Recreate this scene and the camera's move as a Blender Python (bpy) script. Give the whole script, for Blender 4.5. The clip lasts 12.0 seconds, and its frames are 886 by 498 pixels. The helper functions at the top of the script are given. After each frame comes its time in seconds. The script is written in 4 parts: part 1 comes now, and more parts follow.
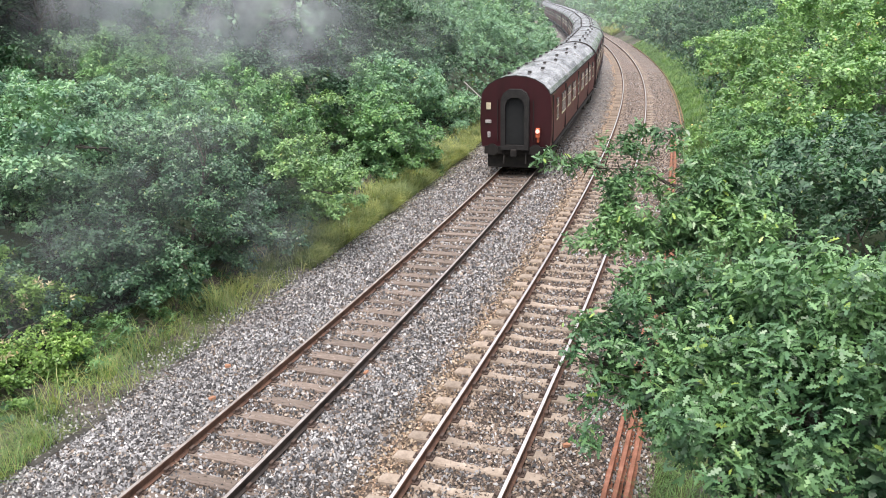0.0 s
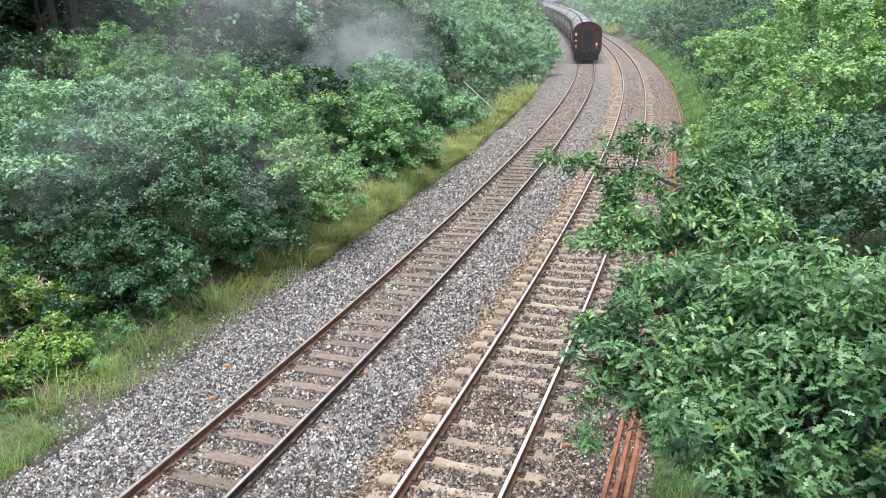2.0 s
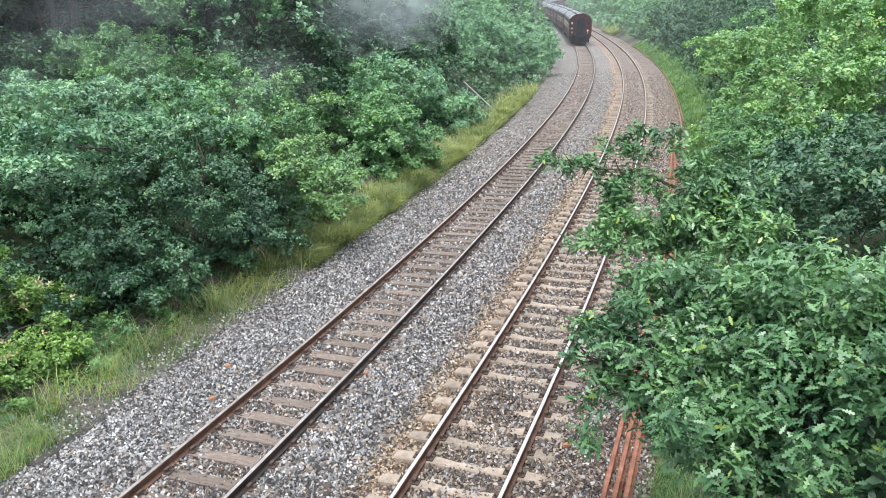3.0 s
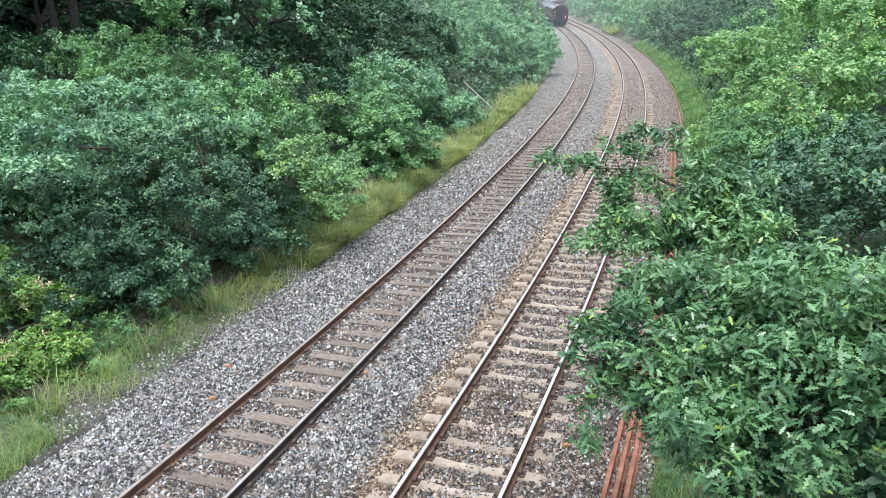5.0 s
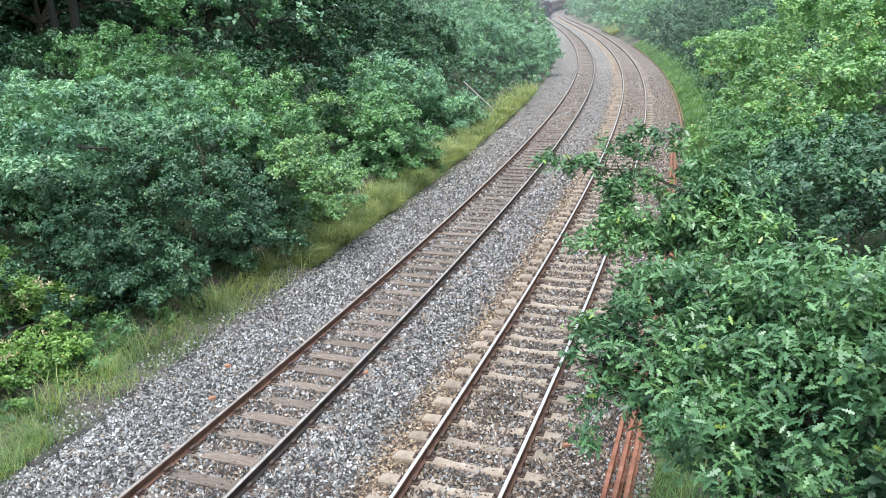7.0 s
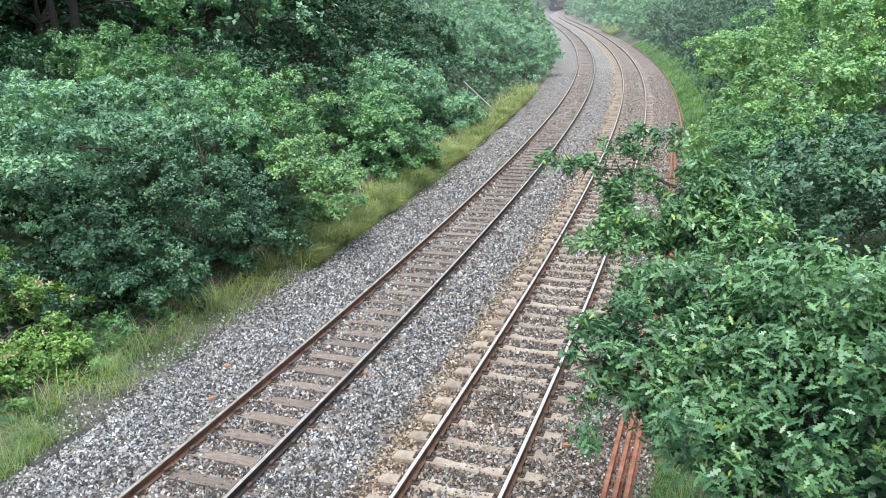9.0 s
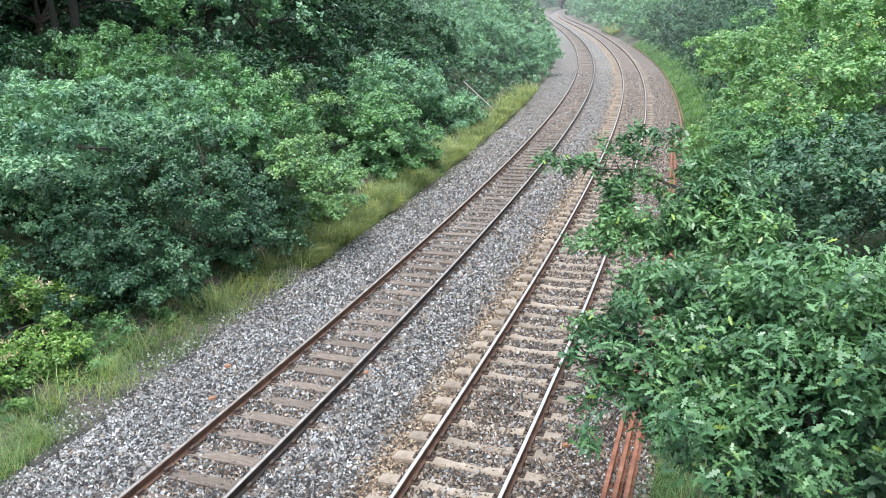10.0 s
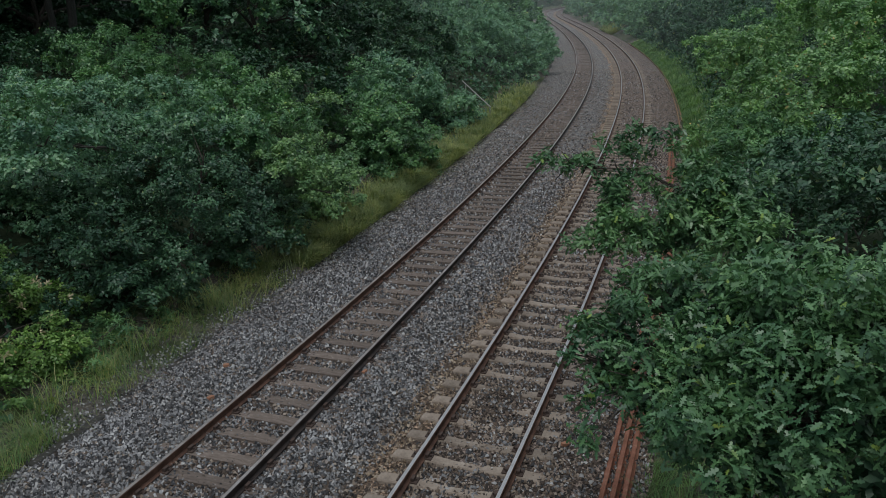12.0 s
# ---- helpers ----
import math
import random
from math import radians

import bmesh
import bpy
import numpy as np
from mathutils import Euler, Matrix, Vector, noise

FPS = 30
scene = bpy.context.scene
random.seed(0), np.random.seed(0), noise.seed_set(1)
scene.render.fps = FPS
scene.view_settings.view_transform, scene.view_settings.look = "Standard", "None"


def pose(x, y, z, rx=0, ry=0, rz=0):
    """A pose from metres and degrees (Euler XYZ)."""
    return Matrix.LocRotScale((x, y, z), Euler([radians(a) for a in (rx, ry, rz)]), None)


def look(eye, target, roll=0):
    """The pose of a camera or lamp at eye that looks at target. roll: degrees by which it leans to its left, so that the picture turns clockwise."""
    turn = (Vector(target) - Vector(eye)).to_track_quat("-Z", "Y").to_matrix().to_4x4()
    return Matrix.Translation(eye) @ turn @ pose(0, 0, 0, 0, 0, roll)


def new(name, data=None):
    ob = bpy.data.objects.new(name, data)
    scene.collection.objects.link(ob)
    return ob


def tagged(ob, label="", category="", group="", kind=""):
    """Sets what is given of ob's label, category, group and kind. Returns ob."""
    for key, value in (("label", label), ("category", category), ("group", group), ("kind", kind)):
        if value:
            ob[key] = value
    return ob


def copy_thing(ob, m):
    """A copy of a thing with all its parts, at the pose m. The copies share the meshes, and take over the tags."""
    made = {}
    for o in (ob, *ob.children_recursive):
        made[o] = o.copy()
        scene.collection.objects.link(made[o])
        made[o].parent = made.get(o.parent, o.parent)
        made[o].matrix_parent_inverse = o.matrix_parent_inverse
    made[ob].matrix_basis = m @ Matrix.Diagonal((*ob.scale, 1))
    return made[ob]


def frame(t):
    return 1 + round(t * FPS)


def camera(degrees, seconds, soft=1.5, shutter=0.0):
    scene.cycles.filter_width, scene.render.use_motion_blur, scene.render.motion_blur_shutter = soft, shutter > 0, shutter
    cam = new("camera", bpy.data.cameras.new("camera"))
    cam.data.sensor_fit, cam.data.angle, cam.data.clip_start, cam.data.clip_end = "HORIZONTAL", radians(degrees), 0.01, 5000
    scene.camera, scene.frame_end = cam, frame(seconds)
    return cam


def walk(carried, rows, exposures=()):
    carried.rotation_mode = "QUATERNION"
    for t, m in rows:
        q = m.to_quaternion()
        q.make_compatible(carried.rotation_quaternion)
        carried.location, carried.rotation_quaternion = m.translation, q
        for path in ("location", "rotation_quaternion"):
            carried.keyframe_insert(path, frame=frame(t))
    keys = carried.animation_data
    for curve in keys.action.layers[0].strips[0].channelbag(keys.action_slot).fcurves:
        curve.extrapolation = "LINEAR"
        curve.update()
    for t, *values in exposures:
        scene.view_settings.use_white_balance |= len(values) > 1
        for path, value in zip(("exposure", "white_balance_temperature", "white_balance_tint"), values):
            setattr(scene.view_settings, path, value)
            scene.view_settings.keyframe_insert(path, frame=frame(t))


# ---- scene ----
import itertools

# camera: hand-held on an overbridge, held still, with a small nudge at the very end
cam = camera(58.5, 12.0, soft=0.8)
EYE = (0.0, 0.0, 7.0)


def aim(yaw, pitch, roll):
    """Camera pose from degrees: yaw to the right of +y, pitch below level."""
    y, p = radians(yaw), radians(pitch)
    way = Vector((math.sin(y) * math.cos(p), math.cos(y) * math.cos(p), -math.sin(p)))
    return look(EYE, Vector(EYE) + way, roll)


STILL = aim(0, 18.08, -1.45)
walk(cam, [(0, STILL), (11.1, STILL), (11.5, aim(0.055, 18.13, -1.45)), (12.0, aim(0.12, 18.15, -1.45))],
     exposures=[(0, -0.02, 7000, 17), (1.5, -0.02, 6820, 14), (3.0, -0.02, 6500, 11), (5.0, -0.02, 6300, 9), (11.0, -0.02, 6300, 9), (11.5, -0.82, 6300, 9), (12.0, -2.0, 6300, 9)])

# overcast daylight
SUN_ELEVATION, SUN_TURN = 69, 196
world = bpy.data.worlds.new("sky")
scene.world = world
world.use_nodes = True
wn = world.node_tree.nodes
sky = wn.new("ShaderNodeTexSky")
sky.sky_type, sky.sun_disc = "NISHITA", False
sky.sun_elevation, sky.sun_rotation = radians(SUN_ELEVATION), radians(SUN_TURN)
sky.air_density, sky.dust_density, sky.ozone_density = 1.0, 6.0, 1.0
veil = wn.new("ShaderNodeMixRGB")
veil.inputs[0].default_value = 0.75
veil.inputs[2].default_value = (9.7, 10.8, 11.8, 1)
world.node_tree.links.new(sky.outputs[0], veil.inputs[1])
# an overcast dome is three times as bright overhead as at the horizon
up = wn.new("ShaderNodeTexCoord")
split = wn.new("ShaderNodeSeparateXYZ")
dome = wn.new("ShaderNodeMapRange")
dome.inputs["To Min"].default_value, dome.inputs["To Max"].default_value = 0.22, 1.84
world.node_tree.links.new(up.outputs["Generated"], split.inputs[0])
world.node_tree.links.new(split.outputs["Z"], dome.inputs["Value"])
shade = wn.new("ShaderNodeVectorMath")
shade.operation = "SCALE"
world.node_tree.links.new(veil.outputs[0], shade.inputs[0])
world.node_tree.links.new(dome.outputs[0], shade.inputs["Scale"])
world.node_tree.links.new(shade.outputs[0], wn["Background"].inputs["Color"])
wn["Background"].inputs["Strength"].default_value = 0.15
sun_data = bpy.data.lights.new("sun", "SUN")
sun_data.energy, sun_data.angle, sun_data.color = 2.6, radians(20), (1.0, 0.985, 0.95)
sun = new("sun", sun_data)
ce, te = radians(SUN_ELEVATION), radians(SUN_TURN)
sun.matrix_world = look((0, 0, 60), Vector((0, 0, 60)) - Vector((math.sin(te) * math.cos(ce), math.cos(te) * math.cos(ce), math.sin(ce))))


# ---- materials ----
def material(name):
    m = bpy.data.materials.new(name)
    m.use_nodes = True
    t = m.node_tree
    return m, t, t.nodes["Principled BSDF"]


def ramp(t, source, stops):
    r = t.nodes.new("ShaderNodeValToRGB")
    while len(r.color_ramp.elements) < len(stops):
        r.color_ramp.elements.new(0.5)
    for e, (pos, col) in zip(r.color_ramp.elements, stops):
        e.position, e.color = pos, (*col, 1)
    t.links.new(source, r.inputs[0])
    return r.outputs[0]


def noise_tex(t, scale, detail=4, rough=0.6, coord="Object", stretch=None):
    c = t.nodes.new("ShaderNodeTexCoord")
    out = c.outputs[coord]
    if stretch:
        mp = t.nodes.new("ShaderNodeMapping")
        mp.inputs["Scale"].default_value = stretch
        t.links.new(out, mp.inputs[0])
        out = mp.outputs[0]
    n = t.nodes.new("ShaderNodeTexNoise")
    n.inputs["Scale"].default_value, n.inputs["Detail"].default_value, n.inputs["Roughness"].default_value = scale, detail, rough
    t.links.new(out, n.inputs["Vector"])
    return n.outputs["Fac"]


def mixed(t, a, b, fac, mode="MIX"):
    n = t.nodes.new("ShaderNodeMixRGB")
    n.blend_type = mode
    for i, v in ((0, fac), (1, a), (2, b)):
        if hasattr(v, "is_linked"):
            t.links.new(v, n.inputs[i])
        elif isinstance(v, tuple):
            n.inputs[i].default_value = (*v, 1)
        else:
            n.inputs[i].default_value = v
    return n.outputs[0]


def bump(t, b, height, strength, distance):
    n = t.nodes.new("ShaderNodeBump")
    n.inputs["Strength"].default_value, n.inputs["Distance"].default_value = strength, distance
    t.links.new(height, n.inputs["Height"])
    t.links.new(n.outputs[0], b.inputs["Normal"])


def plain(name, stops, scale=6, rough=0.6, metal=0.0, relief=0.0, relief_scale=40, stretch=None, vary=0.0):
    """Colour from a two-scale noise through a ramp, with optional relief."""
    m, t, b = material(name)
    f = noise_tex(t, scale, 6, 0.65, stretch=stretch)
    col = ramp(t, f, stops)
    fine = noise_tex(t, scale * 9, 3)
    col = mixed(t, col, ramp(t, fine, [(0.3, (0.62, 0.62, 0.62)), (0.7, (1.0, 1.0, 1.0))]), 0.6, "MULTIPLY")
    if vary:
        info = t.nodes.new("ShaderNodeObjectInfo")
        col = mixed(t, col, ramp(t, info.outputs["Random"], [(0, (1 - vary,) * 3), (1, (1.0, 1.0, 1.0))]), 1.0, "MULTIPLY")
    t.links.new(col, b.inputs["Base Color"])
    b.inputs["Roughness"].default_value, b.inputs["Metallic"].default_value = rough, metal
    if relief:
        bump(t, b, noise_tex(t, relief_scale, 5), 0.8, relief)
    return m


def leafy(name, dark, mid, light, odd=(0.20, 0.17, 0.05), gloss=0.42, through_share=0.2, patch=0.9):
    """Leaves: each island takes its own green, with drifts from shoot to shoot and over the crown; light passes through them."""
    m, t, b = material(name)
    g = t.nodes.new("ShaderNodeNewGeometry")
    dark = tuple(0.38 * a + 0.62 * b for a, b in zip(dark, mid))
    light = tuple(0.34 * a + 0.66 * b for a, b in zip(light, mid))
    col = ramp(t, g.outputs["Random Per Island"], [(0.0, dark), (0.5, mid), (0.975, light), (0.995, odd)])
    shoot = noise_tex(t, patch * 4.2, 2)
    col = mixed(t, col, ramp(t, shoot, [(0.34, (0.62, 0.70, 0.72)), (0.66, (1.32, 1.26, 1.08))]), 0.8, "MULTIPLY")
    drift = noise_tex(t, patch, 3)
    col = mixed(t, col, ramp(t, drift, [(0.35, (0.58, 0.68, 0.68)), (0.65, (1.38, 1.30, 1.1))]), 0.85, "MULTIPLY")
    t.links.new(col, b.inputs["Base Color"])
    b.inputs["Roughness"].default_value = gloss
    b.inputs["Specular IOR Level"].default_value = 0.6
    tr = t.nodes.new("ShaderNodeBsdfTranslucent")
    t.links.new(mixed(t, col, (0.95, 1.0, 0.65), 1.0, "MULTIPLY"), tr.inputs["Color"])
    mx = t.nodes.new("ShaderNodeMixShader")
    mx.inputs[0].default_value = through_share
    t.links.new(b.outputs[0], mx.inputs[1])
    t.links.new(tr.outputs[0], mx.inputs[2])
    t.links.new(mx.outputs[0], t.nodes["Material Output"].inputs["Surface"])
    return m


def stony(name, stops, rough=0.75):
    """Loose stones: each island its own grey or brown."""
    m, t, b = material(name)
    g = t.nodes.new("ShaderNodeNewGeometry")
    col = ramp(t, g.outputs["Random Per Island"], stops)
    col = mixed(t, col, ramp(t, noise_tex(t, 60, 3), [(0.3, (0.75, 0.75, 0.75)), (0.7, (1.1, 1.1, 1.1))]), 1.0, "MULTIPLY")
    col = mixed(t, col, ramp(t, noise_tex(t, 0.7, 3), [(0.35, (0.82, 0.8, 0.78)), (0.65, (1.1, 1.1, 1.1))]), 0.7, "MULTIPLY")
    t.links.new(col, b.inputs["Base Color"])
    b.inputs["Roughness"].default_value = rough
    return m


def bed_material(name="ballast_bed", tint=(1.0, 0.74, 0.55), spread=(0.45, 0.62)):
    """Ballast too far off to tell its stones: cells of stone colours with relief."""
    m, t, b = material(name)
    c = t.nodes.new("ShaderNodeTexCoord")
    v = t.nodes.new("ShaderNodeTexVoronoi")
    v.inputs["Scale"].default_value = 24
    t.links.new(c.outputs["Object"], v.inputs["Vector"])
    grey = t.nodes.new("ShaderNodeRGBToBW")
    t.links.new(v.outputs["Color"], grey.inputs[0])
    col = ramp(t, grey.outputs[0], [(0.2, (0.045, 0.042, 0.04)), (0.45, (0.135, 0.124, 0.115)), (0.62, (0.24, 0.222, 0.208)), (0.8, (0.43, 0.405, 0.385))])
    rust = noise_tex(t, 0.8, 5)
    col = mixed(t, col, mixed(t, col, tint, 1.0, "MULTIPLY"), ramp(t, rust, [(spread[0], (0, 0, 0)), (spread[1], (0.8, 0.8, 0.8))]))
    t.links.new(col, b.inputs["Base Color"])
    b.inputs["Roughness"].default_value = 0.85
    bump(t, b, v.outputs["Distance"], 1.0, 0.03)
    return m


M_BED = bed_material(tint=(1.0, 0.86, 0.76))
M_BED_OCHRE = bed_material("sandy_ballast_bed", (1.6, 1.14, 0.78), (0.1, 0.3))
M_BED_RUST = bed_material("rusty_ballast_bed", (0.92, 0.71, 0.60), (0.25, 0.5))
M_STONE = stony("stone_grey", [(0.0, (0.018, 0.018, 0.02)), (0.3, (0.078, 0.079, 0.084)), (0.6, (0.215, 0.217, 0.225)), (0.88, (0.39, 0.393, 0.40)), (0.985, (0.62, 0.615, 0.61))])
M_STONE_SANDY = stony("stone_sandy", [(0.0, (0.10, 0.07, 0.045)), (0.4, (0.27, 0.20, 0.135)), (0.8, (0.44, 0.35, 0.25)), (1.0, (0.58, 0.49, 0.38))])
M_STONE_BROWN = stony("stone_rusty", [(0.0, (0.03, 0.023, 0.019)), (0.3, (0.085, 0.063, 0.05)), (0.7, (0.19, 0.142, 0.106)), (0.95, (0.42, 0.35, 0.285))])
M_RUST = plain("rail_rust", [(0.3, (0.080, 0.042, 0.030)), (0.55, (0.155, 0.082, 0.056)), (0.75, (0.25, 0.140, 0.098))], 5, 0.75, 0.15, 0.002, 90)
M_DARKSTEEL = plain("dark_steel", [(0.3, (0.035, 0.028, 0.026)), (0.7, (0.085, 0.062, 0.052))], 6, 0.55, 0.3, 0.002, 90)
M_SHINE = plain("polished_railhead", [(0.3, (0.62, 0.59, 0.57)), (0.7, (0.82, 0.80, 0.79))], 4, 0.30, 0.7)
M_DULL = plain("dull_railhead", [(0.3, (0.36, 0.30, 0.27)), (0.55, (0.58, 0.53, 0.50)), (0.75, (0.76, 0.73, 0.71))], 4, 0.33, 0.6)
M_SPARE = plain("orange_rust", [(0.3, (0.20, 0.080, 0.045)), (0.55, (0.32, 0.135, 0.085)), (0.75, (0.46, 0.23, 0.16))], 4, 0.85, 0.0, 0.002, 80)
M_PALERUST = plain("pale_rust", [(0.3, (0.24, 0.13, 0.075)), (0.6, (0.38, 0.23, 0.14)), (0.8, (0.48, 0.33, 0.22))], 4, 0.85, 0.0, 0.002, 80)
M_CHAIR = plain("chair_rust", [(0.3, (0.05, 0.036, 0.030)), (0.7, (0.13, 0.085, 0.068))], 9, 0.85)
M_TIMBER = plain("weathered_timber", [(0.3, (0.16, 0.122, 0.10)), (0.55, (0.27, 0.215, 0.18)), (0.75, (0.41, 0.34, 0.29))], 4, 0.85, 0, 0.004, 20, (1, 6, 6), 0.35)
M_CONC = plain("sleeper_concrete", [(0.3, (0.26, 0.205, 0.16)), (0.55, (0.41, 0.335, 0.27)), (0.75, (0.56, 0.48, 0.40))], 3, 0.9, 0, 0.003, 40, None, 0.3)
M_EDGE = plain("old_kerb", [(0.3, (0.03, 0.03, 0.026)), (0.6, (0.075, 0.07, 0.062)), (0.8, (0.19, 0.165, 0.14))], 3, 0.9, 0, 0.004, 30)
M_EARTH = plain("earth", [(0.3, (0.016, 0.024, 0.010)), (0.55, (0.026, 0.046, 0.016)), (0.75, (0.05, 0.075, 0.026))], 0.7, 0.95, 0, 0.05, 6)


def verge_material():
    """Rough turf worn through to gritty soil in drifting patches."""
    m, t, b = material("verge")
    turf = ramp(t, noise_tex(t, 3.0, 5), [(0.3, (0.035, 0.055, 0.02)), (0.55, (0.075, 0.10, 0.036)), (0.75, (0.18, 0.17, 0.085))])
    soil = ramp(t, noise_tex(t, 14.0, 5, 0.7), [(0.3, (0.045, 0.038, 0.030)), (0.55, (0.13, 0.115, 0.095)), (0.72, (0.32, 0.30, 0.28))])
    worn = ramp(t, noise_tex(t, 0.8, 5, 0.7), [(0.46, (0, 0, 0)), (0.56, (1, 1, 1))])
    t.links.new(mixed(t, turf, soil, worn), b.inputs["Base Color"])
    b.inputs["Roughness"].default_value = 0.95
    bump(t, b, noise_tex(t, 25, 4), 0.8, 0.03)
    return m


M_TURF = verge_material()
M_BARK = plain("bark", [(0.3, (0.05, 0.042, 0.033)), (0.7, (0.14, 0.12, 0.10))], 5, 0.9, 0, 0.01, 30, (4, 4, 1))
# bark of the tall trunks, darkened in colour for the wood's shade
M_SHADEBARK = plain("shaded_bark", [(0.3, (0.02, 0.02, 0.017)), (0.7, (0.075, 0.075, 0.065))], 3, 0.9, 0, 0.01, 25, (3, 3, 0.8))
M_OAK = leafy("oak_leaf", (0.018, 0.066, 0.034), (0.128, 0.268, 0.132), (0.30, 0.50, 0.25), (0.34, 0.48, 0.12), 0.36, 0.14, 0.9)
M_SHRUB = leafy("shrub_leaf", (0.015, 0.054, 0.034), (0.070, 0.168, 0.100), (0.18, 0.335, 0.19), (0.28, 0.36, 0.15), 0.40, 0.13)
M_ALDER = leafy("alder_leaf", (0.055, 0.140, 0.10), (0.215, 0.41, 0.275), (0.39, 0.61, 0.42), (0.44, 0.52, 0.26), 0.36, 0.22)
M_HAZEL = leafy("hazel_leaf", (0.042, 0.130, 0.066), (0.160, 0.335, 0.160), (0.31, 0.53, 0.27), (0.36, 0.46, 0.18), 0.36, 0.2)
M_ASH = leafy("ash_leaf", (0.065, 0.180, 0.085), (0.265, 0.47, 0.215), (0.48, 0.69, 0.36), (0.55, 0.42, 0.17), 0.38, 0.24)
M_SALLOW = leafy("sallow_leaf", (0.07, 0.165, 0.07), (0.215, 0.385, 0.175), (0.38, 0.57, 0.28), (0.44, 0.50, 0.22), 0.38, 0.16)
# the wood's shade is put into this deep green; dark scrub shares it
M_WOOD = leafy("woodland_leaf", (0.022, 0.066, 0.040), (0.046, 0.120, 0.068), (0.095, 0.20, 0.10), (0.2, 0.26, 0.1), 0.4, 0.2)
M_BRAMBLE = leafy("honeysuckle_leaf", (0.06, 0.145, 0.036), (0.19, 0.345, 0.10), (0.33, 0.49, 0.16), (0.55, 0.46, 0.26))
M_GRASS = leafy("grass_blade", (0.15, 0.22, 0.085), (0.36, 0.41, 0.195), (0.60, 0.58, 0.35), (0.70, 0.62, 0.42), 0.6, 0.45, 0.6)
M_GREENGRASS = leafy("green_grass_blade", (0.10, 0.22, 0.08), (0.19, 0.34, 0.14), (0.31, 0.46, 0.22), (0.55, 0.56, 0.34), 0.6, 0.45, 0.6)
M_FERN = leafy("fern_leaf", (0.07, 0.17, 0.03), (0.13, 0.27, 0.05), (0.2, 0.36, 0.07))

# ---- the line's course: s metres along, u metres to the right of the near line's centre ----
KNOTS = (0, 12, 25, 40, 55, 70, 90, 115, 150, 170, 200, 260, 600)
BENDS = (-0.0031, -0.0028, -0.0024, -0.0022, -0.0028, -0.0025, -0.0019, -0.0010, -0.0006, -0.0003, 0.0016, 0.0026, 0.0)
STEP = 0.5
S_GRID = np.arange(-60, 900, STEP)
_turn = np.interp(S_GRID, KNOTS, BENDS)
_i0 = int(60 / STEP)
HEAD = np.cumsum(_turn) * STEP
HEAD += 0.3729 - HEAD[_i0]
X_GRID = np.cumsum(np.sin(HEAD)) * STEP
Y_GRID = np.cumsum(np.cos(HEAD)) * STEP
X_GRID += -6.354 - X_GRID[_i0]
Y_GRID += 4.0 - Y_GRID[_i0]
SPACING = 3.84


def heading(s):
    return np.interp(s, S_GRID, HEAD)


def place(s, u, z=0.0):
    """World points (n, 3) for arrays or numbers s, u, z."""
    s, u, z = np.broadcast_arrays(np.asarray(s, float), np.asarray(u, float), np.asarray(z, float))
    h = heading(s)
    return np.stack([np.interp(s, S_GRID, X_GRID) + u * np.cos(h), np.interp(s, S_GRID, Y_GRID) - u * np.sin(h), z], -1)


def on_line(s, u, z=0.0, tilt=0.0):
    """Pose at s, u: local y along the line, x to its right."""
    p = place(s, u, z)
    return Matrix.Translation(p) @ pose(0, 0, 0, 0, 0, -math.degrees(float(heading(s))) + tilt)


LEFT_U = (-330, -60, -24, -16, -11, -7, -4.9, -3.9, -3.3, -3.1, -1.9, -1.3)
LEFT_Z = (7.5, 6.0, 5.2, 4.5, 2.9, 1.0, -0.05, -0.25, -0.38, -0.44, -0.40, -0.40)
RIGHT_U = (5.2, 6.3, 6.75, 7.2, 8.5, 11, 16, 24, 60, 330)
RIGHT_Z = (-0.46, -0.45, -0.34, -0.12, 0.5, 1.8, 4.4, 5.6, 6.5, 8.0)


def ground_z(u):
    return np.interp(u, LEFT_U + RIGHT_U, LEFT_Z + RIGHT_Z)


# ---- mesh helpers ----
def mesh_of(name, verts, faces, mats, smooth=False, index=None):
    """A mesh from arrays; faces an (n, k) array or a list of tuples."""
    me = bpy.data.meshes.new(name)
    if isinstance(faces, np.ndarray):
        verts = np.ascontiguousarray(verts, np.float32)
        n, k = faces.shape
        me.vertices.add(len(verts))
        me.vertices.foreach_set("co", verts.ravel())
        me.loops.add(n * k)
        me.loops.foreach_set("vertex_index", faces.astype(np.int32).ravel())
        me.polygons.add(n)
        me.polygons.foreach_set("loop_start", np.arange(0, n * k, k, dtype=np.int32))
        me.polygons.foreach_set("loop_total", np.full(n, k, np.int32))
        me.update(calc_edges=True)
    else:
        me.from_pydata([tuple(v) for v in verts], [], faces)
    for m in mats if isinstance(mats, (list, tuple)) else [mats]:
        me.materials.append(m)
    if index is not None:
        me.polygons.foreach_set("material_index", np.asarray(index, np.int32))
    if smooth:
        me.polygons.foreach_set("use_smooth", np.ones(len(me.polygons), bool))
    return me


def part(name, bm, mat, parent, label=""):
    """Links a bmesh (or a ready mesh) as one object under its thing."""
    if isinstance(bm, bmesh.types.BMesh):
        me = bpy.data.meshes.new(name)
        bm.to_mesh(me)
        bm.free()
        me.materials.append(mat)
    else:
        me = bm
    ob = new(name, me)
    ob.parent = parent
    if label:
        ob["label"] = label
    return ob


def thing(name, m, label, category, group="", kind=""):
    ob = new(name)
    ob.empty_display_size = 0.2
    ob.matrix_world = m
    return tagged(ob, label, category, group, kind)


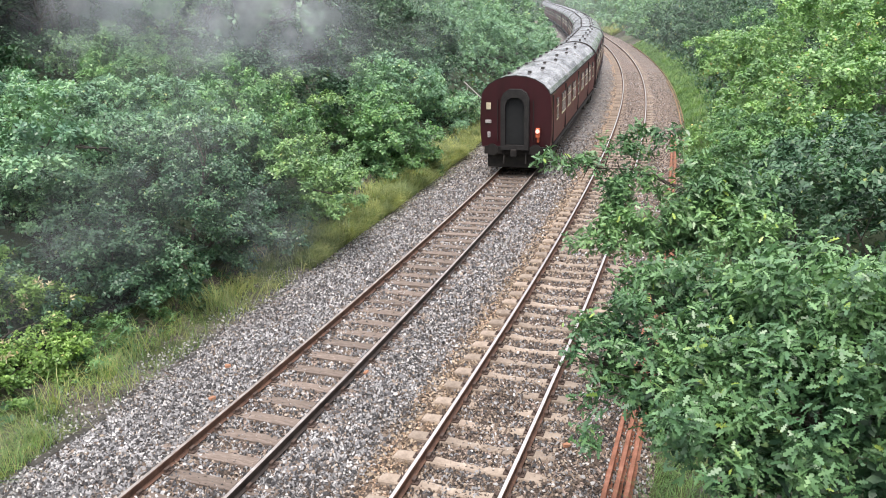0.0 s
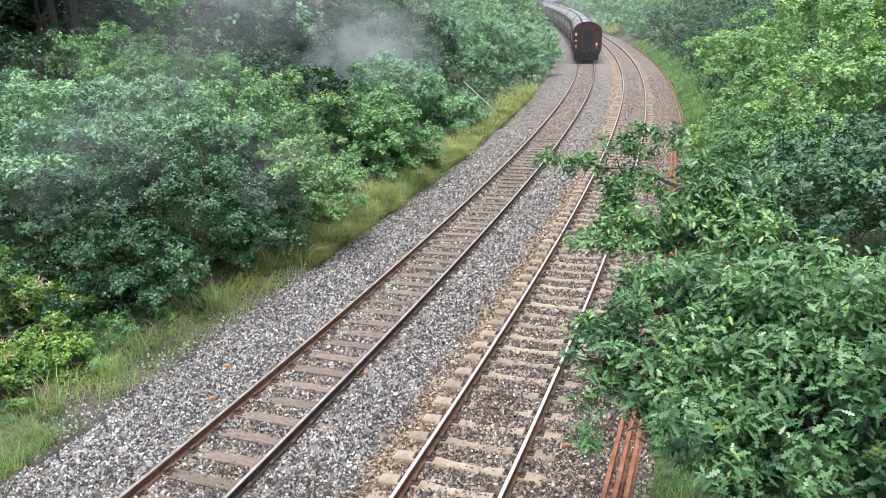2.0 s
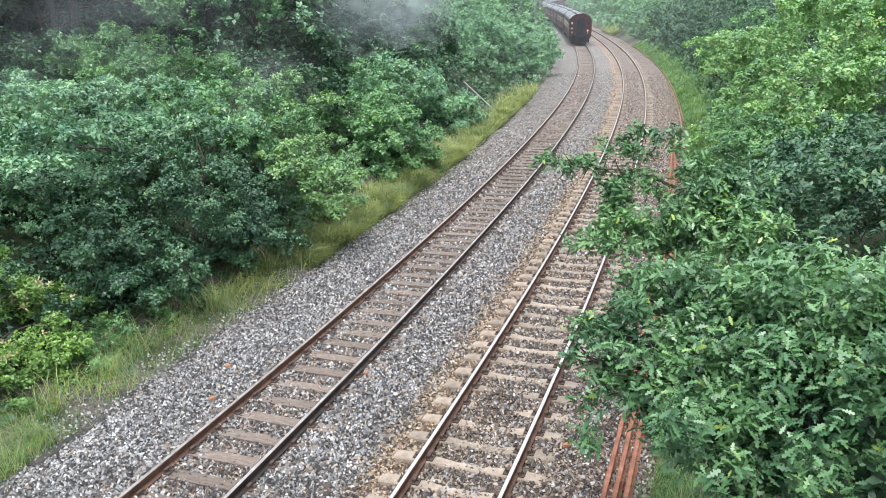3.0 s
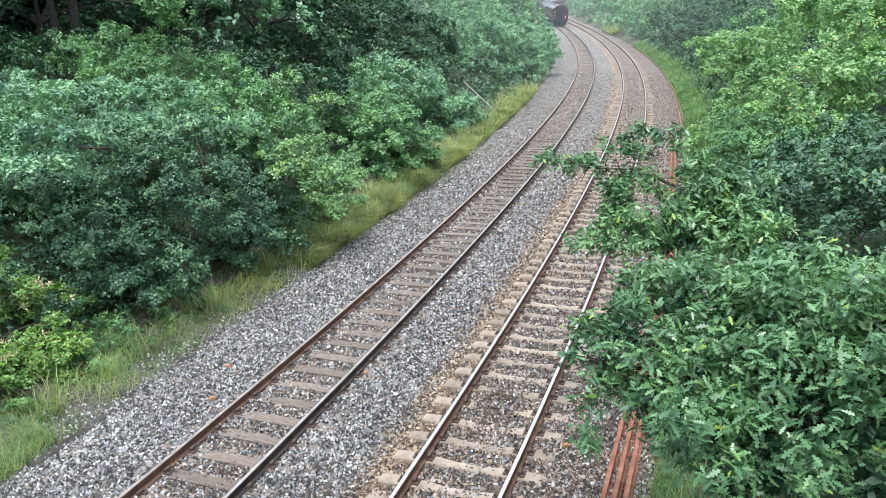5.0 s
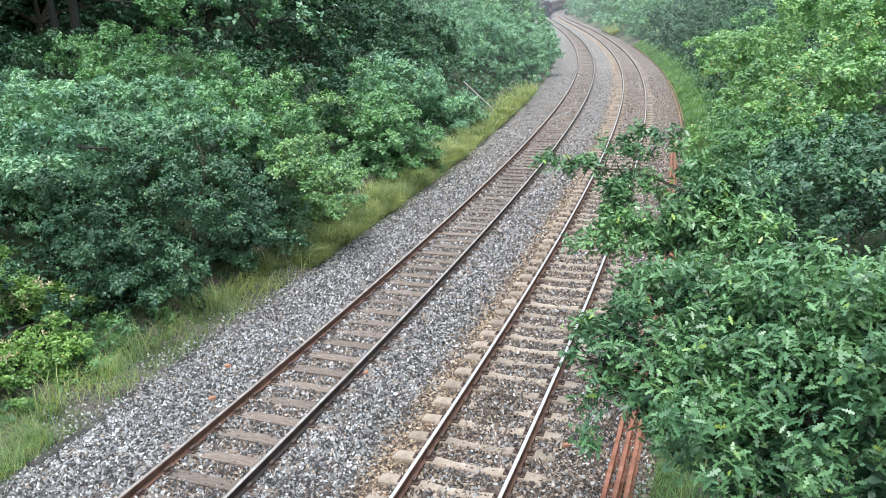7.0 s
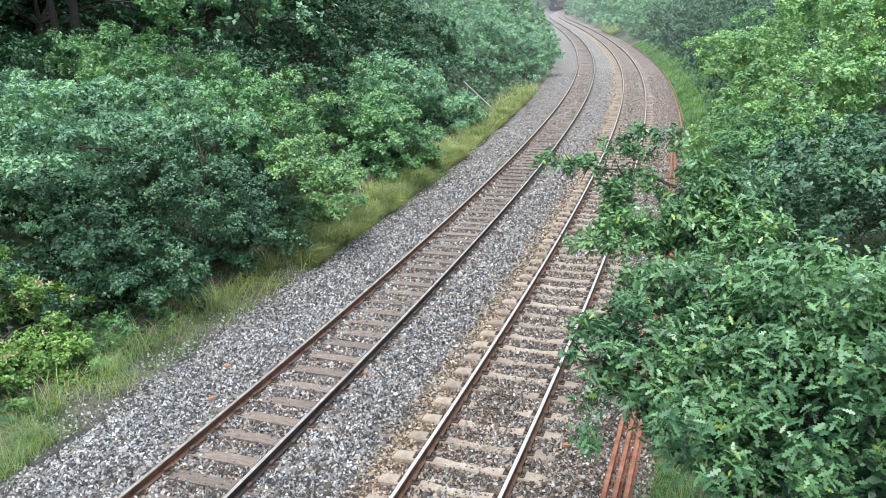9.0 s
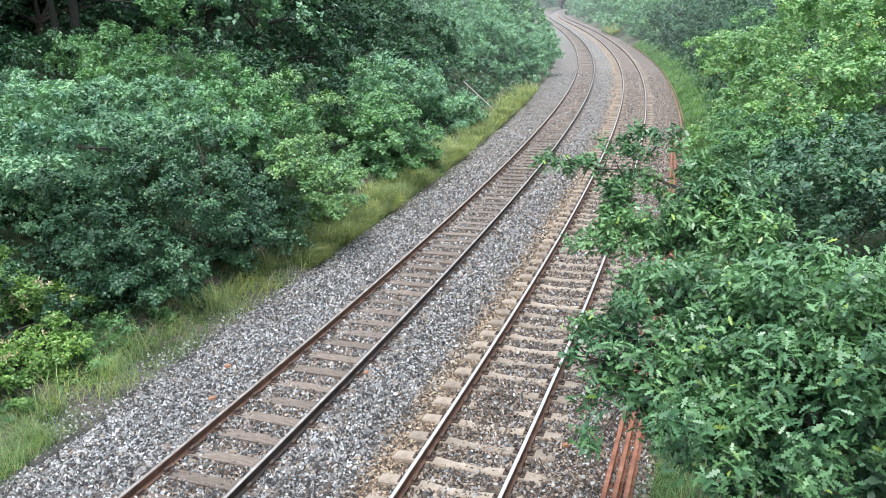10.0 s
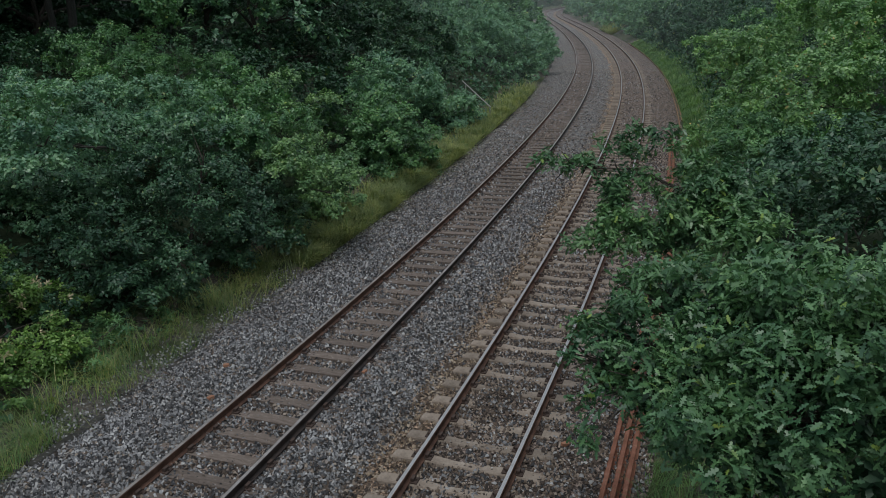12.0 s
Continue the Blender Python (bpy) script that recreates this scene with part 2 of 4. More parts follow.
def add_box(bm, x0, x1, y0, y1, z0, z1, bevel=0.0):
    made = bmesh.ops.create_cube(bm, size=1)["verts"]
    bmesh.ops.scale(bm, vec=(x1 - x0, y1 - y0, z1 - z0), verts=made)
    bmesh.ops.translate(bm, vec=((x0 + x1) / 2, (y0 + y1) / 2, (z0 + z1) / 2), verts=made)
    if bevel:
        edges = list({e for v in made for e in v.link_edges})
        bmesh.ops.bevel(bm, geom=edges, offset=bevel, segments=2, affect="EDGES", profile=0.6)
    return bm


def box(x0, x1, y0, y1, z0, z1, bevel=0.0):
    return add_box(bmesh.new(), x0, x1, y0, y1, z0, z1, bevel)


def rod(bm, a, b, r0, r1=None, n=8):
    """A tapered rod between two points."""
    r1 = r0 if r1 is None else r1
    a, b = Vector(a), Vector(b)
    q = (b - a).to_track_quat("Z", "Y").to_matrix()
    rings = []
    for c, r in ((a, r0), (b, r1)):
        rings.append([bm.verts.new(c + q @ Vector((r * math.cos(k * 2 * math.pi / n), r * math.sin(k * 2 * math.pi / n), 0))) for k in range(n)])
    for k in range(n):
        bm.faces.new((rings[0][k], rings[0][(k + 1) % n], rings[1][(k + 1) % n], rings[1][k]))
    bm.faces.new(rings[0][::-1])
    bm.faces.new(rings[1])
    return bm


def sweep(s, u, profile, closed=True):
    """Extrudes a profile of (across, height) points along the line at offset u."""
    s, k = np.asarray(s, float), len(profile)
    across, up = np.array(profile, float).T
    v = place(s[:, None], u + across[None, :], np.broadcast_to(up, (len(s), k))).reshape(-1, 3)
    faces = []
    for i in range(len(s) - 1):
        for j in range(k if closed else k - 1):
            a, b = i * k + j, i * k + (j + 1) % k
            faces.append((a, b, b + k, a + k))
    if closed:
        faces += [tuple(range(k - 1, -1, -1)), tuple((len(s) - 1) * k + j for j in range(k))]
    return v, faces


# ---- ground ----
def build_ground():
    s = np.concatenate([np.arange(-55, 140, 1.2), np.arange(140, 420, 5), np.arange(420, 860, 20)])
    u = np.array(sorted(set(LEFT_U + RIGHT_U + (-200, -120, -40, -30, -20, -18, -14, -12.5, -9.5, -8, -6, -5.4, -4.4, -3.6, 0, 2, 4, 6.3, 7.8, 9.5, 12.5, 14, 18, 20, 30, 40, 120, 200))))
    S, U = np.meshgrid(s, u, indexing="ij")
    rng = np.random.default_rng(3)
    Z = ground_z(U) + rng.normal(0, 0.05, U.shape) * np.clip((np.abs(U - 1.9) - 4.4) / 3, 0, 1)
    v = place(S, U, Z).reshape(-1, 3)
    n, k = S.shape
    i, j = np.meshgrid(np.arange(n - 1), np.arange(k - 1), indexing="ij")
    a = (i * k + j).ravel()
    faces = np.stack([a, a + 1, a + k + 1, a + k], 1)
    uc = (U[:-1, :-1] + U[1:, 1:]).ravel() / 2
    turf = ((uc > -5.2) & (uc < -3.0)) | ((uc > 5.9) & (uc < 9.0))
    ob = new("ground", mesh_of("ground", v, faces, [M_EARTH, M_TURF], True, turf.astype(int)))
    tagged(ob, "grassy earth banks of a railway cutting", "ground", kind="structure")


def bed_z(u):
    across = (-3.35, -2.75, -1.75, -1.3, -0.95, -0.6, -0.2, 0.4, 0.85, 1.0, 1.35, 1.6, 2.4, 2.9, 4.8, 5.1, 5.3, 5.8, 6.3, 6.75)
    return np.interp(u, across, (-0.40, -0.34, -0.17, -0.15, -0.17, -0.182, -0.205, -0.205, -0.195, -0.17, -0.16, -0.20, -0.225, -0.22, -0.205, -0.175, -0.19, -0.29, -0.325, -0.37))


HEAP_S, HEAP_U = 10.8, 3.75


def heap(s, u):
    """Stone spilled over a few of the far line's sleepers, and fuller beds further along."""
    fuller = np.clip((s - 28) / 16, 0, 1) * (0.024 * np.exp(-(u / 0.66) ** 6) + 0.048 * np.exp(-((u - SPACING) / 0.66) ** 6))
    return fuller + 0.062 * np.exp(-((s - HEAP_S) / 0.75) ** 4 - ((u - HEAP_U) / 0.42) ** 4)


def build_bed():
    s = np.concatenate([np.arange(-20, 120, 0.5), np.arange(120, 460, 3)])
    u = np.arange(-3.35, 6.8, 0.15)
    S, U = np.meshgrid(s, u, indexing="ij")
    rng = np.random.default_rng(5)
    # near the bridge the bed lies a stone's depth under the loose top layer
    Z = bed_z(U) + heap(S, U) + rng.normal(0, 0.008, U.shape) - 0.024 * np.clip((48 - S) / 16, 0, 1) * np.clip((U + 3.2) / 0.8, 0, 1)
    n, k = S.shape
    i, j = np.meshgrid(np.arange(n - 1), np.arange(k - 1), indexing="ij")
    a = (i * k + j).ravel()
    # sandy along the far line's sleeper ends, rusty between and beyond the rails, grey elsewhere; the borders wander
    uc = U[:-1, :-1].ravel() + rng.normal(0, 0.12, U[:-1, :-1].size)
    strip = np.where((uc > 2.3) & (uc < 3.0), 1, np.where((np.abs(uc) < 0.7) | (uc >= 3.0), 2, 0))
    ob = new("ballast_bed", mesh_of("ballast_bed", place(S, U, Z).reshape(-1, 3), np.stack([a, a + 1, a + k + 1, a + k], 1), [M_BED, M_BED_OCHRE, M_BED_RUST], True, strip))
    tagged(ob, "bed of crushed grey stone under two railway lines", "ballast", kind="structure")


# a broken stone: a skewed base with a short ridge on top
LUMP = np.array([(1, 0.6, -0.4), (-0.9, 0.8, -0.4), (-1, -0.7, -0.4), (0.9, -0.8, -0.4), (0.5, 0.05, 0.75), (-0.5, -0.05, 0.8)], float)
LUMP_FACES = np.array([(0, 1, 5), (0, 5, 4), (1, 2, 5), (2, 3, 4), (2, 4, 5), (3, 0, 4)])


def stones(name, mat, s, u, label, size, seed):
    """Broken stones, each a skewed lump turned at random, half sunk into the bed."""
    rng = np.random.default_rng(seed)
    n = len(s)
    r = size * rng.uniform(0.55, 1.3, n)
    v = LUMP[None] * rng.uniform((0.7, 0.55, 0.7), (1.3, 1.0, 1.25), (n, 3))[:, None] + rng.uniform(-0.22, 0.22, (n, 6, 3))
    a = rng.uniform(0, 6.283, n)
    ca, sa = np.cos(a)[:, None], np.sin(a)[:, None]
    tip = rng.normal(0, 0.35, (2, n))[..., None]
    x, y, z = v[..., 0], v[..., 1], v[..., 2]
    z = z + tip[0] * x + tip[1] * y
    v = np.stack([x * ca - y * sa, x * sa + y * ca, z], -1) * r[:, None, None]
    v += place(s, u, np.where(u < -3.3, ground_z(u), bed_z(u) + heap(s, u)) + rng.uniform(-0.02, 0.024, n))[:, None]
    f = (LUMP_FACES[None] + 6 * np.arange(n)[:, None, None]).reshape(-1, 3)
    ob = new(name, mesh_of(name, v.reshape(-1, 3), f, mat))
    tagged(ob, label, "ballast", kind="stuff")


def build_stones():
    rng = np.random.default_rng(11)
    s = np.concatenate([4.5 + 9.5 * rng.random(52000), 14 + 12 * rng.random(36000), 26 + 44 * rng.random(28000) ** 1.5])
    u = rng.uniform(-3.3, 6.6, len(s))
    # the shoulder below the verge is heaped fuller
    s = np.concatenate([s, 4.5 + 17 * rng.random(9000)])
    u = np.concatenate([u, rng.uniform(-3.35, -1.3, 9000)])
    r = rng.random(len(s))
    # rusty stones lie thickest round the far line's rails and thinly elsewhere
    rusty = 0.10 + 0.8 * np.exp(-((u - 2.65) / 0.5) ** 2) + 0.55 / (1 + np.exp((3.0 - u) / 0.15)) + 0.32 * np.exp(-(u / 0.7) ** 4) + 0.2 * np.clip((s - 14) / 25, 0, 1)
    sandy = (rng.random(len(s)) < 0.42 * np.exp(-((u - 2.62) / 0.34) ** 4)) & (s > 8)
    b = (r < rusty) & ~sandy
    g = ~b & ~sandy
    size = np.where(s < 14, 0.028, np.where(s < 26, 0.032, 0.036))
    # grit washed over the worn verge
    vs, vu = 7.2 + 9.5 * rng.random(2600), -3.3 - np.abs(rng.normal(0, 0.42, 2600))
    stones("verge_grit", M_STONE, vs, vu, "scattered grey stones on the worn verge", np.full(2600, 0.024), 23)
    stones("ballast_stones", M_STONE, s[g], u[g], "loose crushed grey ballast stones", size[g], 21)
    stones("sandy_ballast_stones", M_STONE_SANDY, s[sandy], u[sandy], "sandy pale stones along the sleeper ends", size[sandy], 24)
    stones("rusty_ballast_stones", M_STONE_BROWN, s[b], u[b], "ballast stones stained brown by rust", size[b], 22)


# ---- the track ----
RAIL = ((-0.07, -0.159), (0.07, -0.159), (0.07, -0.148), (0.012, -0.128), (0.010, -0.045), (0.034, -0.034), (0.036, -0.008), (0.028, 0.0),
        (-0.028, 0.0), (-0.036, -0.008), (-0.034, -0.034), (-0.010, -0.045), (-0.012, -0.128), (-0.07, -0.148))


def rail_mesh(u, s0, s1, side, top, bottom_shift=0.0):
    s = np.concatenate([np.arange(s0, min(s1, 160), 1.5), np.arange(max(160, s0), s1, 4.0)]) if s1 > 160 else np.arange(s0, s1, 1.5)
    v, f = sweep(s, u, [(a, h + bottom_shift) for a, h in RAIL])
    k = len(RAIL)
    index = [1 if (n < (len(s) - 1) * k and n % k == 7) else 0 for n in range(len(f))]
    return mesh_of("rail", v, f, [side, top], False, index)


def timber_sleeper():
    bm = box(-1.3, 1.3, -0.125, 0.125, -0.31, -0.165, 0.012)
    bmesh.ops.subdivide_edges(bm, edges=[e for e in bm.edges if abs(e.verts[0].co.x - e.verts[1].co.x) > 1], cuts=5)
    rng = random.Random(4)
    for v in bm.verts:
        v.co += Vector((0, rng.uniform(-0.006, 0.006), rng.uniform(-0.006, 0.004)))
    me = bpy.data.meshes.new("sleeper")
    bm.to_mesh(me)
    bm.free()
    me.materials.append(M_TIMBER)
    return me


def concrete_sleeper():
    """Prestressed concrete: raised rail seats and ends, a waist sunk in the middle."""
    xs = (-1.26, -1.22, -0.95, -0.55, -0.25, 0.25, 0.55, 0.95, 1.22, 1.26)
    tops = (-0.19, -0.168, -0.160, -0.165, -0.190, -0.190, -0.165, -0.160, -0.168, -0.19)
    half = (0.10, 0.122, 0.122, 0.105, 0.088, 0.088, 0.105, 0.122, 0.122, 0.10)
    v, f = [], []
    for x, z, w in zip(xs, tops, half):
        v += [(x, -w - 0.03, -0.34), (x, -w, z - 0.02), (x, -w + 0.02, z), (x, w - 0.02, z), (x, w, z - 0.02), (x, w + 0.03, -0.34)]
    for i in range(len(xs) - 1):
        for j in range(6):
            a, b = i * 6 + j, i * 6 + (j + 1) % 6
            f.append((a, b, b + 6, a + 6))
    f += [(5, 4, 3, 2, 1, 0), tuple((len(xs) - 1) * 6 + j for j in range(6))]
    return mesh_of("sleeper", v, f, M_CONC)


def chair_mesh(mat):
    """Baseplate with two lugs and a wooden key or clip."""
    bm = box(-0.17, 0.17, -0.085, 0.085, -0.165, -0.140, 0.006)
    add_box(bm, -0.115, -0.06, -0.06, 0.06, -0.15, -0.085, 0.008)
    add_box(bm, 0.06, 0.115, -0.06, 0.06, -0.15, -0.085, 0.008)
    rod(bm, (-0.14, 0.0, -0.145), (-0.14, 0.0, -0.11), 0.014, n=6)
    rod(bm, (0.14, 0.0, -0.145), (0.14, 0.0, -0.11), 0.014, n=6)
    me = bpy.data.meshes.new("rail_chair")
    bm.to_mesh(me)
    bm.free()
    me.materials.append(mat)
    return me


def build_track(u, sleeper, pitch, first, side, top, label, chair_mat, rails):
    line = thing("railway_track", Matrix.Identity(4), label, "railway track", "railway lines")
    for du, sd in zip((-0.7525, 0.7525), rails):
        part("rail", rail_mesh(u + du, -15, 460, sd, top), None, line)
    chair = chair_mesh(chair_mat)
    rng = random.Random(int(u * 10) + 7)
    for k in range(300):
        s = first + k * pitch
        if s > 150:
            break
        ob = new("sleeper", sleeper)
        ob.parent = line
        ob.matrix_world = on_line(s + rng.uniform(-0.03, 0.03), u + rng.uniform(-0.02, 0.02), rng.uniform(-0.012, 0.004), rng.uniform(-0.9, 0.9))
        if s < 36:
            for du in (-0.7525, 0.7525):
                c = part("rail_chair", chair, None, ob)
                c.location = (du, 0, 0)


def build_spares():
    """Rusty rails lying in the cess."""
    for u, s0, s1, drop in ((5.98, -3, 40, -0.2), (6.14, -3, 38, -0.215), (6.30, -2, 24, -0.2)):
        ob = new("spare_rail", rail_mesh(u, s0, s1, M_SPARE, M_SPARE, -0.16))
        tagged(ob, "orange rusted rail lying loose beside the line", "rail", "spare rails in the cess")
    for u, s0, s1 in ((6.52, 36, 66), (6.68, 44, 108)):
        ob = new("spare_rail", rail_mesh(u, s0, s1, M_PALERUST, M_PALERUST, -0.25))
        tagged(ob, "long orange rusted rail lying beside the grass", "rail", "spare rails in the cess")


def build_kerb():
    """Concrete edging along the foot of the verge, in lengths with open joints."""
    kerb = thing("edging", Matrix.Identity(4), "dark weathered concrete edging between ballast and verge", "kerb", kind="structure")
    rng = random.Random(9)
    s = -4.0
    while s < 86:
        n = 1.8 + rng.uniform(-0.1, 0.1)
        if rng.random() > 0.4:
            ss = np.linspace(s, s + n - 0.03, 3)
            lift = rng.uniform(-0.04, 0.03)
            v, f = sweep(ss, -3.22 + rng.uniform(-0.03, 0.03), ((-0.09, -0.55), (0.09, -0.55), (0.09, -0.37 + lift), (0.075, -0.355 + lift), (-0.075, -0.355 + lift), (-0.09, -0.37 + lift)))
            part("edging_length", mesh_of("edging_length", v, f, M_EDGE), None, kerb)
        s += n


# ---- the train ----
def red_paint(name, base):
    m, t, b = material(name)
    col = mixed(t, base, tuple(c * 0.55 for c in base), ramp(t, noise_tex(t, 1.5, 5, stretch=(1, 1, 0.3)), [(0.45, (0, 0, 0)), (0.7, (1, 1, 1))]))
    t.links.new(col, b.inputs["Base Color"])
    b.inputs["Roughness"].default_value = 0.42
    return m


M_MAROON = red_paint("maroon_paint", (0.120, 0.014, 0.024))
# coach ends take a darker maroon than the sides
M_END = red_paint("maroon_end_dark", (0.042, 0.006, 0.010))
M_BLACK = plain("coach_black", [(0.3, (0.012, 0.012, 0.013)), (0.7, (0.035, 0.033, 0.032))], 4, 0.6)
M_UNDER = plain("underframe_grime", [(0.3, (0.006, 0.006, 0.006)), (0.7, (0.022, 0.019, 0.017))], 4, 0.85)
# pale streaks put the wet roof's sky glare into its colour
M_ROOF = plain("roof_grey_glare", [(0.34, (0.20, 0.21, 0.22)), (0.5, (0.58, 0.59, 0.61)), (0.64, (0.88, 0.89, 0.91))], 1.1, 0.14, 0.55, 0, 40, (2, 0.5, 1))
M_GLASS = plain("coach_glass", [(0.3, (0.025, 0.03, 0.034)), (0.7, (0.05, 0.055, 0.06))], 2, 0.08)
M_CREAM = plain("label_cream", [(0.3, (0.55, 0.48, 0.34)), (0.7, (0.72, 0.66, 0.5))], 20, 0.6)
M_WHITE = plain("label_white", [(0.3, (0.30, 0.27, 0.27)), (0.7, (0.62, 0.60, 0.60))], 20, 0.6)
M_ORANGE = plain("lamp_orange", [(0.3, (0.62, 0.12, 0.05)), (0.7, (0.75, 0.2, 0.1))], 20, 0.5)


def glow(name, colour, strength):
    m, t, b = material(name)
    b.inputs["Base Color"].default_value = (*colour, 1)
    b.inputs["Emission Color"].default_value = (*colour, 1)
    b.inputs["Emission Strength"].default_value = strength
    return m


M_LAMP = glow("tail_lamp_glow", (1.0, 0.48, 0.42), 1.0)
HALF, LENGTH, GAP = 1.41, 19.66, 0.5
# half section of the body side, then of the roof, from sole to crown
SIDE = ((1.33, 1.06), (1.37, 1.25), (1.405, 1.7), (1.41, 2.1), (1.40, 2.5), (1.365, 2.95), (1.33, 3.12))
TOP = ((1.33, 3.12), (1.24, 3.30), (1.05, 3.50), (0.75, 3.68), (0.4, 3.79), (0.0, 3.83))


def shell(y0, y1, half, mat, name, ends=True, close=True):
    """Mirrors a half section and runs it from y0 to y1."""
    ring = [(-x, z) for x, z in half] + [(x, z) for x, z in half[::-1] if x > 0]
    k = len(ring)
    v = [(x, y, z) for y in (y0, y1) for x, z in ring]
    f = [(j, (j + 1) % k, k + (j + 1) % k, k + j) for j in range(k if close else k - 1)]
    if ends:
        f += [tuple(range(k))[::-1], tuple(range(k, 2 * k))]
    return mesh_of(name, v, f, mat)


def wheel_mesh():
    bm = bmesh.new()
    for x0, x1, r in ((-0.06, 0.06, 0.46), (-0.085, -0.055, 0.49)):
        rod(bm, (x0, 0, 0.46), (x1, 0, 0.46), r, n=20)
    me = bpy.data.meshes.new("wheel")
    bm.to_mesh(me)
    bm.free()
    me.materials.append(M_UNDER)
    return me


def build_coach():
    """A maroon corridor coach; its tail end stands at local y = 0 and it runs towards +y."""
    coach = thing("railway_coach", Matrix.Identity(4), "maroon railway coach with a silver-grey roof on the curved line", "coach", "coaches of the train")
    part("body", shell(0.0, LENGTH, SIDE, M_MAROON, "body"), None, coach)
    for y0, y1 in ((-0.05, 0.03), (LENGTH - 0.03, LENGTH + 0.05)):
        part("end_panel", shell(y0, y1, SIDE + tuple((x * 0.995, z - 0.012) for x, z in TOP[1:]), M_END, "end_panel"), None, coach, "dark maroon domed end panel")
    roof = part("roof", shell(0.02, LENGTH - 0.02, TOP, M_ROOF, "roof"), None, coach, "silver-grey weathered roof with painted glare streaks")
    # raised rib round the roof at each end, and cross joints between its sheets
    for y in (0.0, 6.5, 13.1, LENGTH):
        rib = [(x * 1.012, z + 0.018) for x, z in TOP]
        part("roof_rib", shell(y - 0.03, y + 0.03, rib, M_ROOF if 1 < y < 18 else M_BLACK, "roof_rib"), None, roof)
    vent = bmesh.new()
    add_box(vent, -0.07, 0.07, -0.10, 0.10, 0.0, 0.09, 0.025)
    vent_me = bpy.data.meshes.new("roof_vent")
    vent.to_mesh(vent_me)
    vent.free()
    vent_me.materials.append(M_BLACK)
    for k in range(9):
        for x, z in ((-0.52, 3.745), (0.52, 3.745)) if k % 2 else ((-0.52, 3.745), (0.3, 3.79)):
            ob = part("roof_vent", vent_me, None, roof, "dark roof ventilator")
            ob.location = (x, 1.4 + k * 2.1, z)
    for sx in (-1, 1):
        bm = box(min(sx * 1.335, sx * 1.365), max(sx * 1.335, sx * 1.365), 0.0, LENGTH, 3.10, 3.15)
        part("gutter", bm, M_BLACK, coach)
        for k in range(9):
            y = 1.75 + k * 2.02
            w = 0.55 if k in (0, 4, 8) else 1.25
            x0, x1 = sorted((sx * 1.36, sx * 1.418))
            win = part("window", box(x0, x1, y - w / 2, y + w / 2, 1.98, 2.78, 0.02), M_GLASS, coach, "dark window glass")
            x0, x1 = sorted((sx * 1.40, sx * 1.424))
            fr = box(x0, x1, y - w / 2 - 0.05, y + w / 2 + 0.05, 1.92, 1.98)
            part("window_sill", fr, M_CREAM, win, "pale window sill")
            part("transom", box(x0, x1, y - w / 2 - 0.05, y + w / 2 + 0.05, 2.46, 2.50), M_CREAM, win, "pale transom bar")
        part("step_board", box(*sorted((sx * 1.25, sx * 1.42)), 0.6, LENGTH - 0.6, 0.94, 1.0), M_UNDER, coach)
        for y in (0.45, 4.5, 9.8, 15.1, LENGTH - 0.45):
            bm = box(*sorted((sx * 1.36, sx * 1.425)), y - 0.012, y + 0.012, 1.15, 3.05)
            part("door_joint", bm, M_BLACK, coach)
    for y0, y1, sgn in ((-0.02, 0.0, -1), (LENGTH, LENGTH + 0.02, 1)):
        # gangway: deep black arched frame, recessed door
        ring = [(-0.55, 1.0), (-0.55, 2.95), (-0.44, 3.2), (-0.22, 3.34), (0.22, 3.34), (0.44, 3.2), (0.55, 2.95), (0.55, 1.0)]
        inner = [(-0.38, 1.18), (-0.38, 2.72), (-0.28, 2.94), (-0.12, 3.03), (0.12, 3.03), (0.28, 2.94), (0.38, 2.72), (0.38, 1.18)]
        ya, yb = (0.02, -0.3) if sgn < 0 else (LENGTH - 0.02, LENGTH + 0.24)
        k = len(ring)
        v = [(x, y, z) for r, y in ((ring, ya), (ring, yb), (inner, yb), (inner, yb - sgn * 0.16)) for x, z in r]
        f = [(r * k + j, r * k + (j + 1) % k, (r + 1) * k + (j + 1) % k, (r + 1) * k + j) for r in range(3) for j in range(k)]
        gw = part("gangway", mesh_of("gangway", v, f, M_GANG), None, coach, "grey-black gangway bellows and faceplate")
        yd = yb - sgn * 0.15
        part("gangway_door", box(-0.37, 0.37, min(yd, yd - sgn * 0.03), max(yd, yd - sgn * 0.03), 1.19, 3.0), M_DOOR, gw, "dark gangway door")
        # one dark block for brake gear and the deep shade beneath the coach
        part("brake_gear_and_shade", box(-1.15, 1.15, *sorted((ya - sgn * 0.9, ya - sgn * 0.05)), 0.22, 0.84, 0.03), M_UNDER, coach)
        part("headstock", box(-1.25, 1.25, *sorted((ya, ya + sgn * 0.12)), 0.78, 1.1, 0.02), M_UNDER, coach)
        for x in (-0.86, 0.86):
            bm = rod(bmesh.new(), (x, ya + sgn * 0.1, 1.03), (x, ya + sgn * 0.45, 1.03), 0.1, n=14)
            rod(bm, (x, ya + sgn * 0.45, 1.03), (x, ya + sgn * 0.49, 1.03), 0.23, n=20)
            part("buffer", bm, M_UNDER, coach)
        bm = rod(bmesh.new(), (0, ya + sgn * 0.1, 0.98), (0, ya + sgn * 0.5, 0.92), 0.07)
        add_box(bm, -0.11, 0.11, min(ya + sgn * 0.42, ya + sgn * 0.62), max(ya + sgn * 0.42, ya + sgn * 0.62), 0.78, 1.06, 0.03)
        part("coupling", bm, M_UNDER, coach)
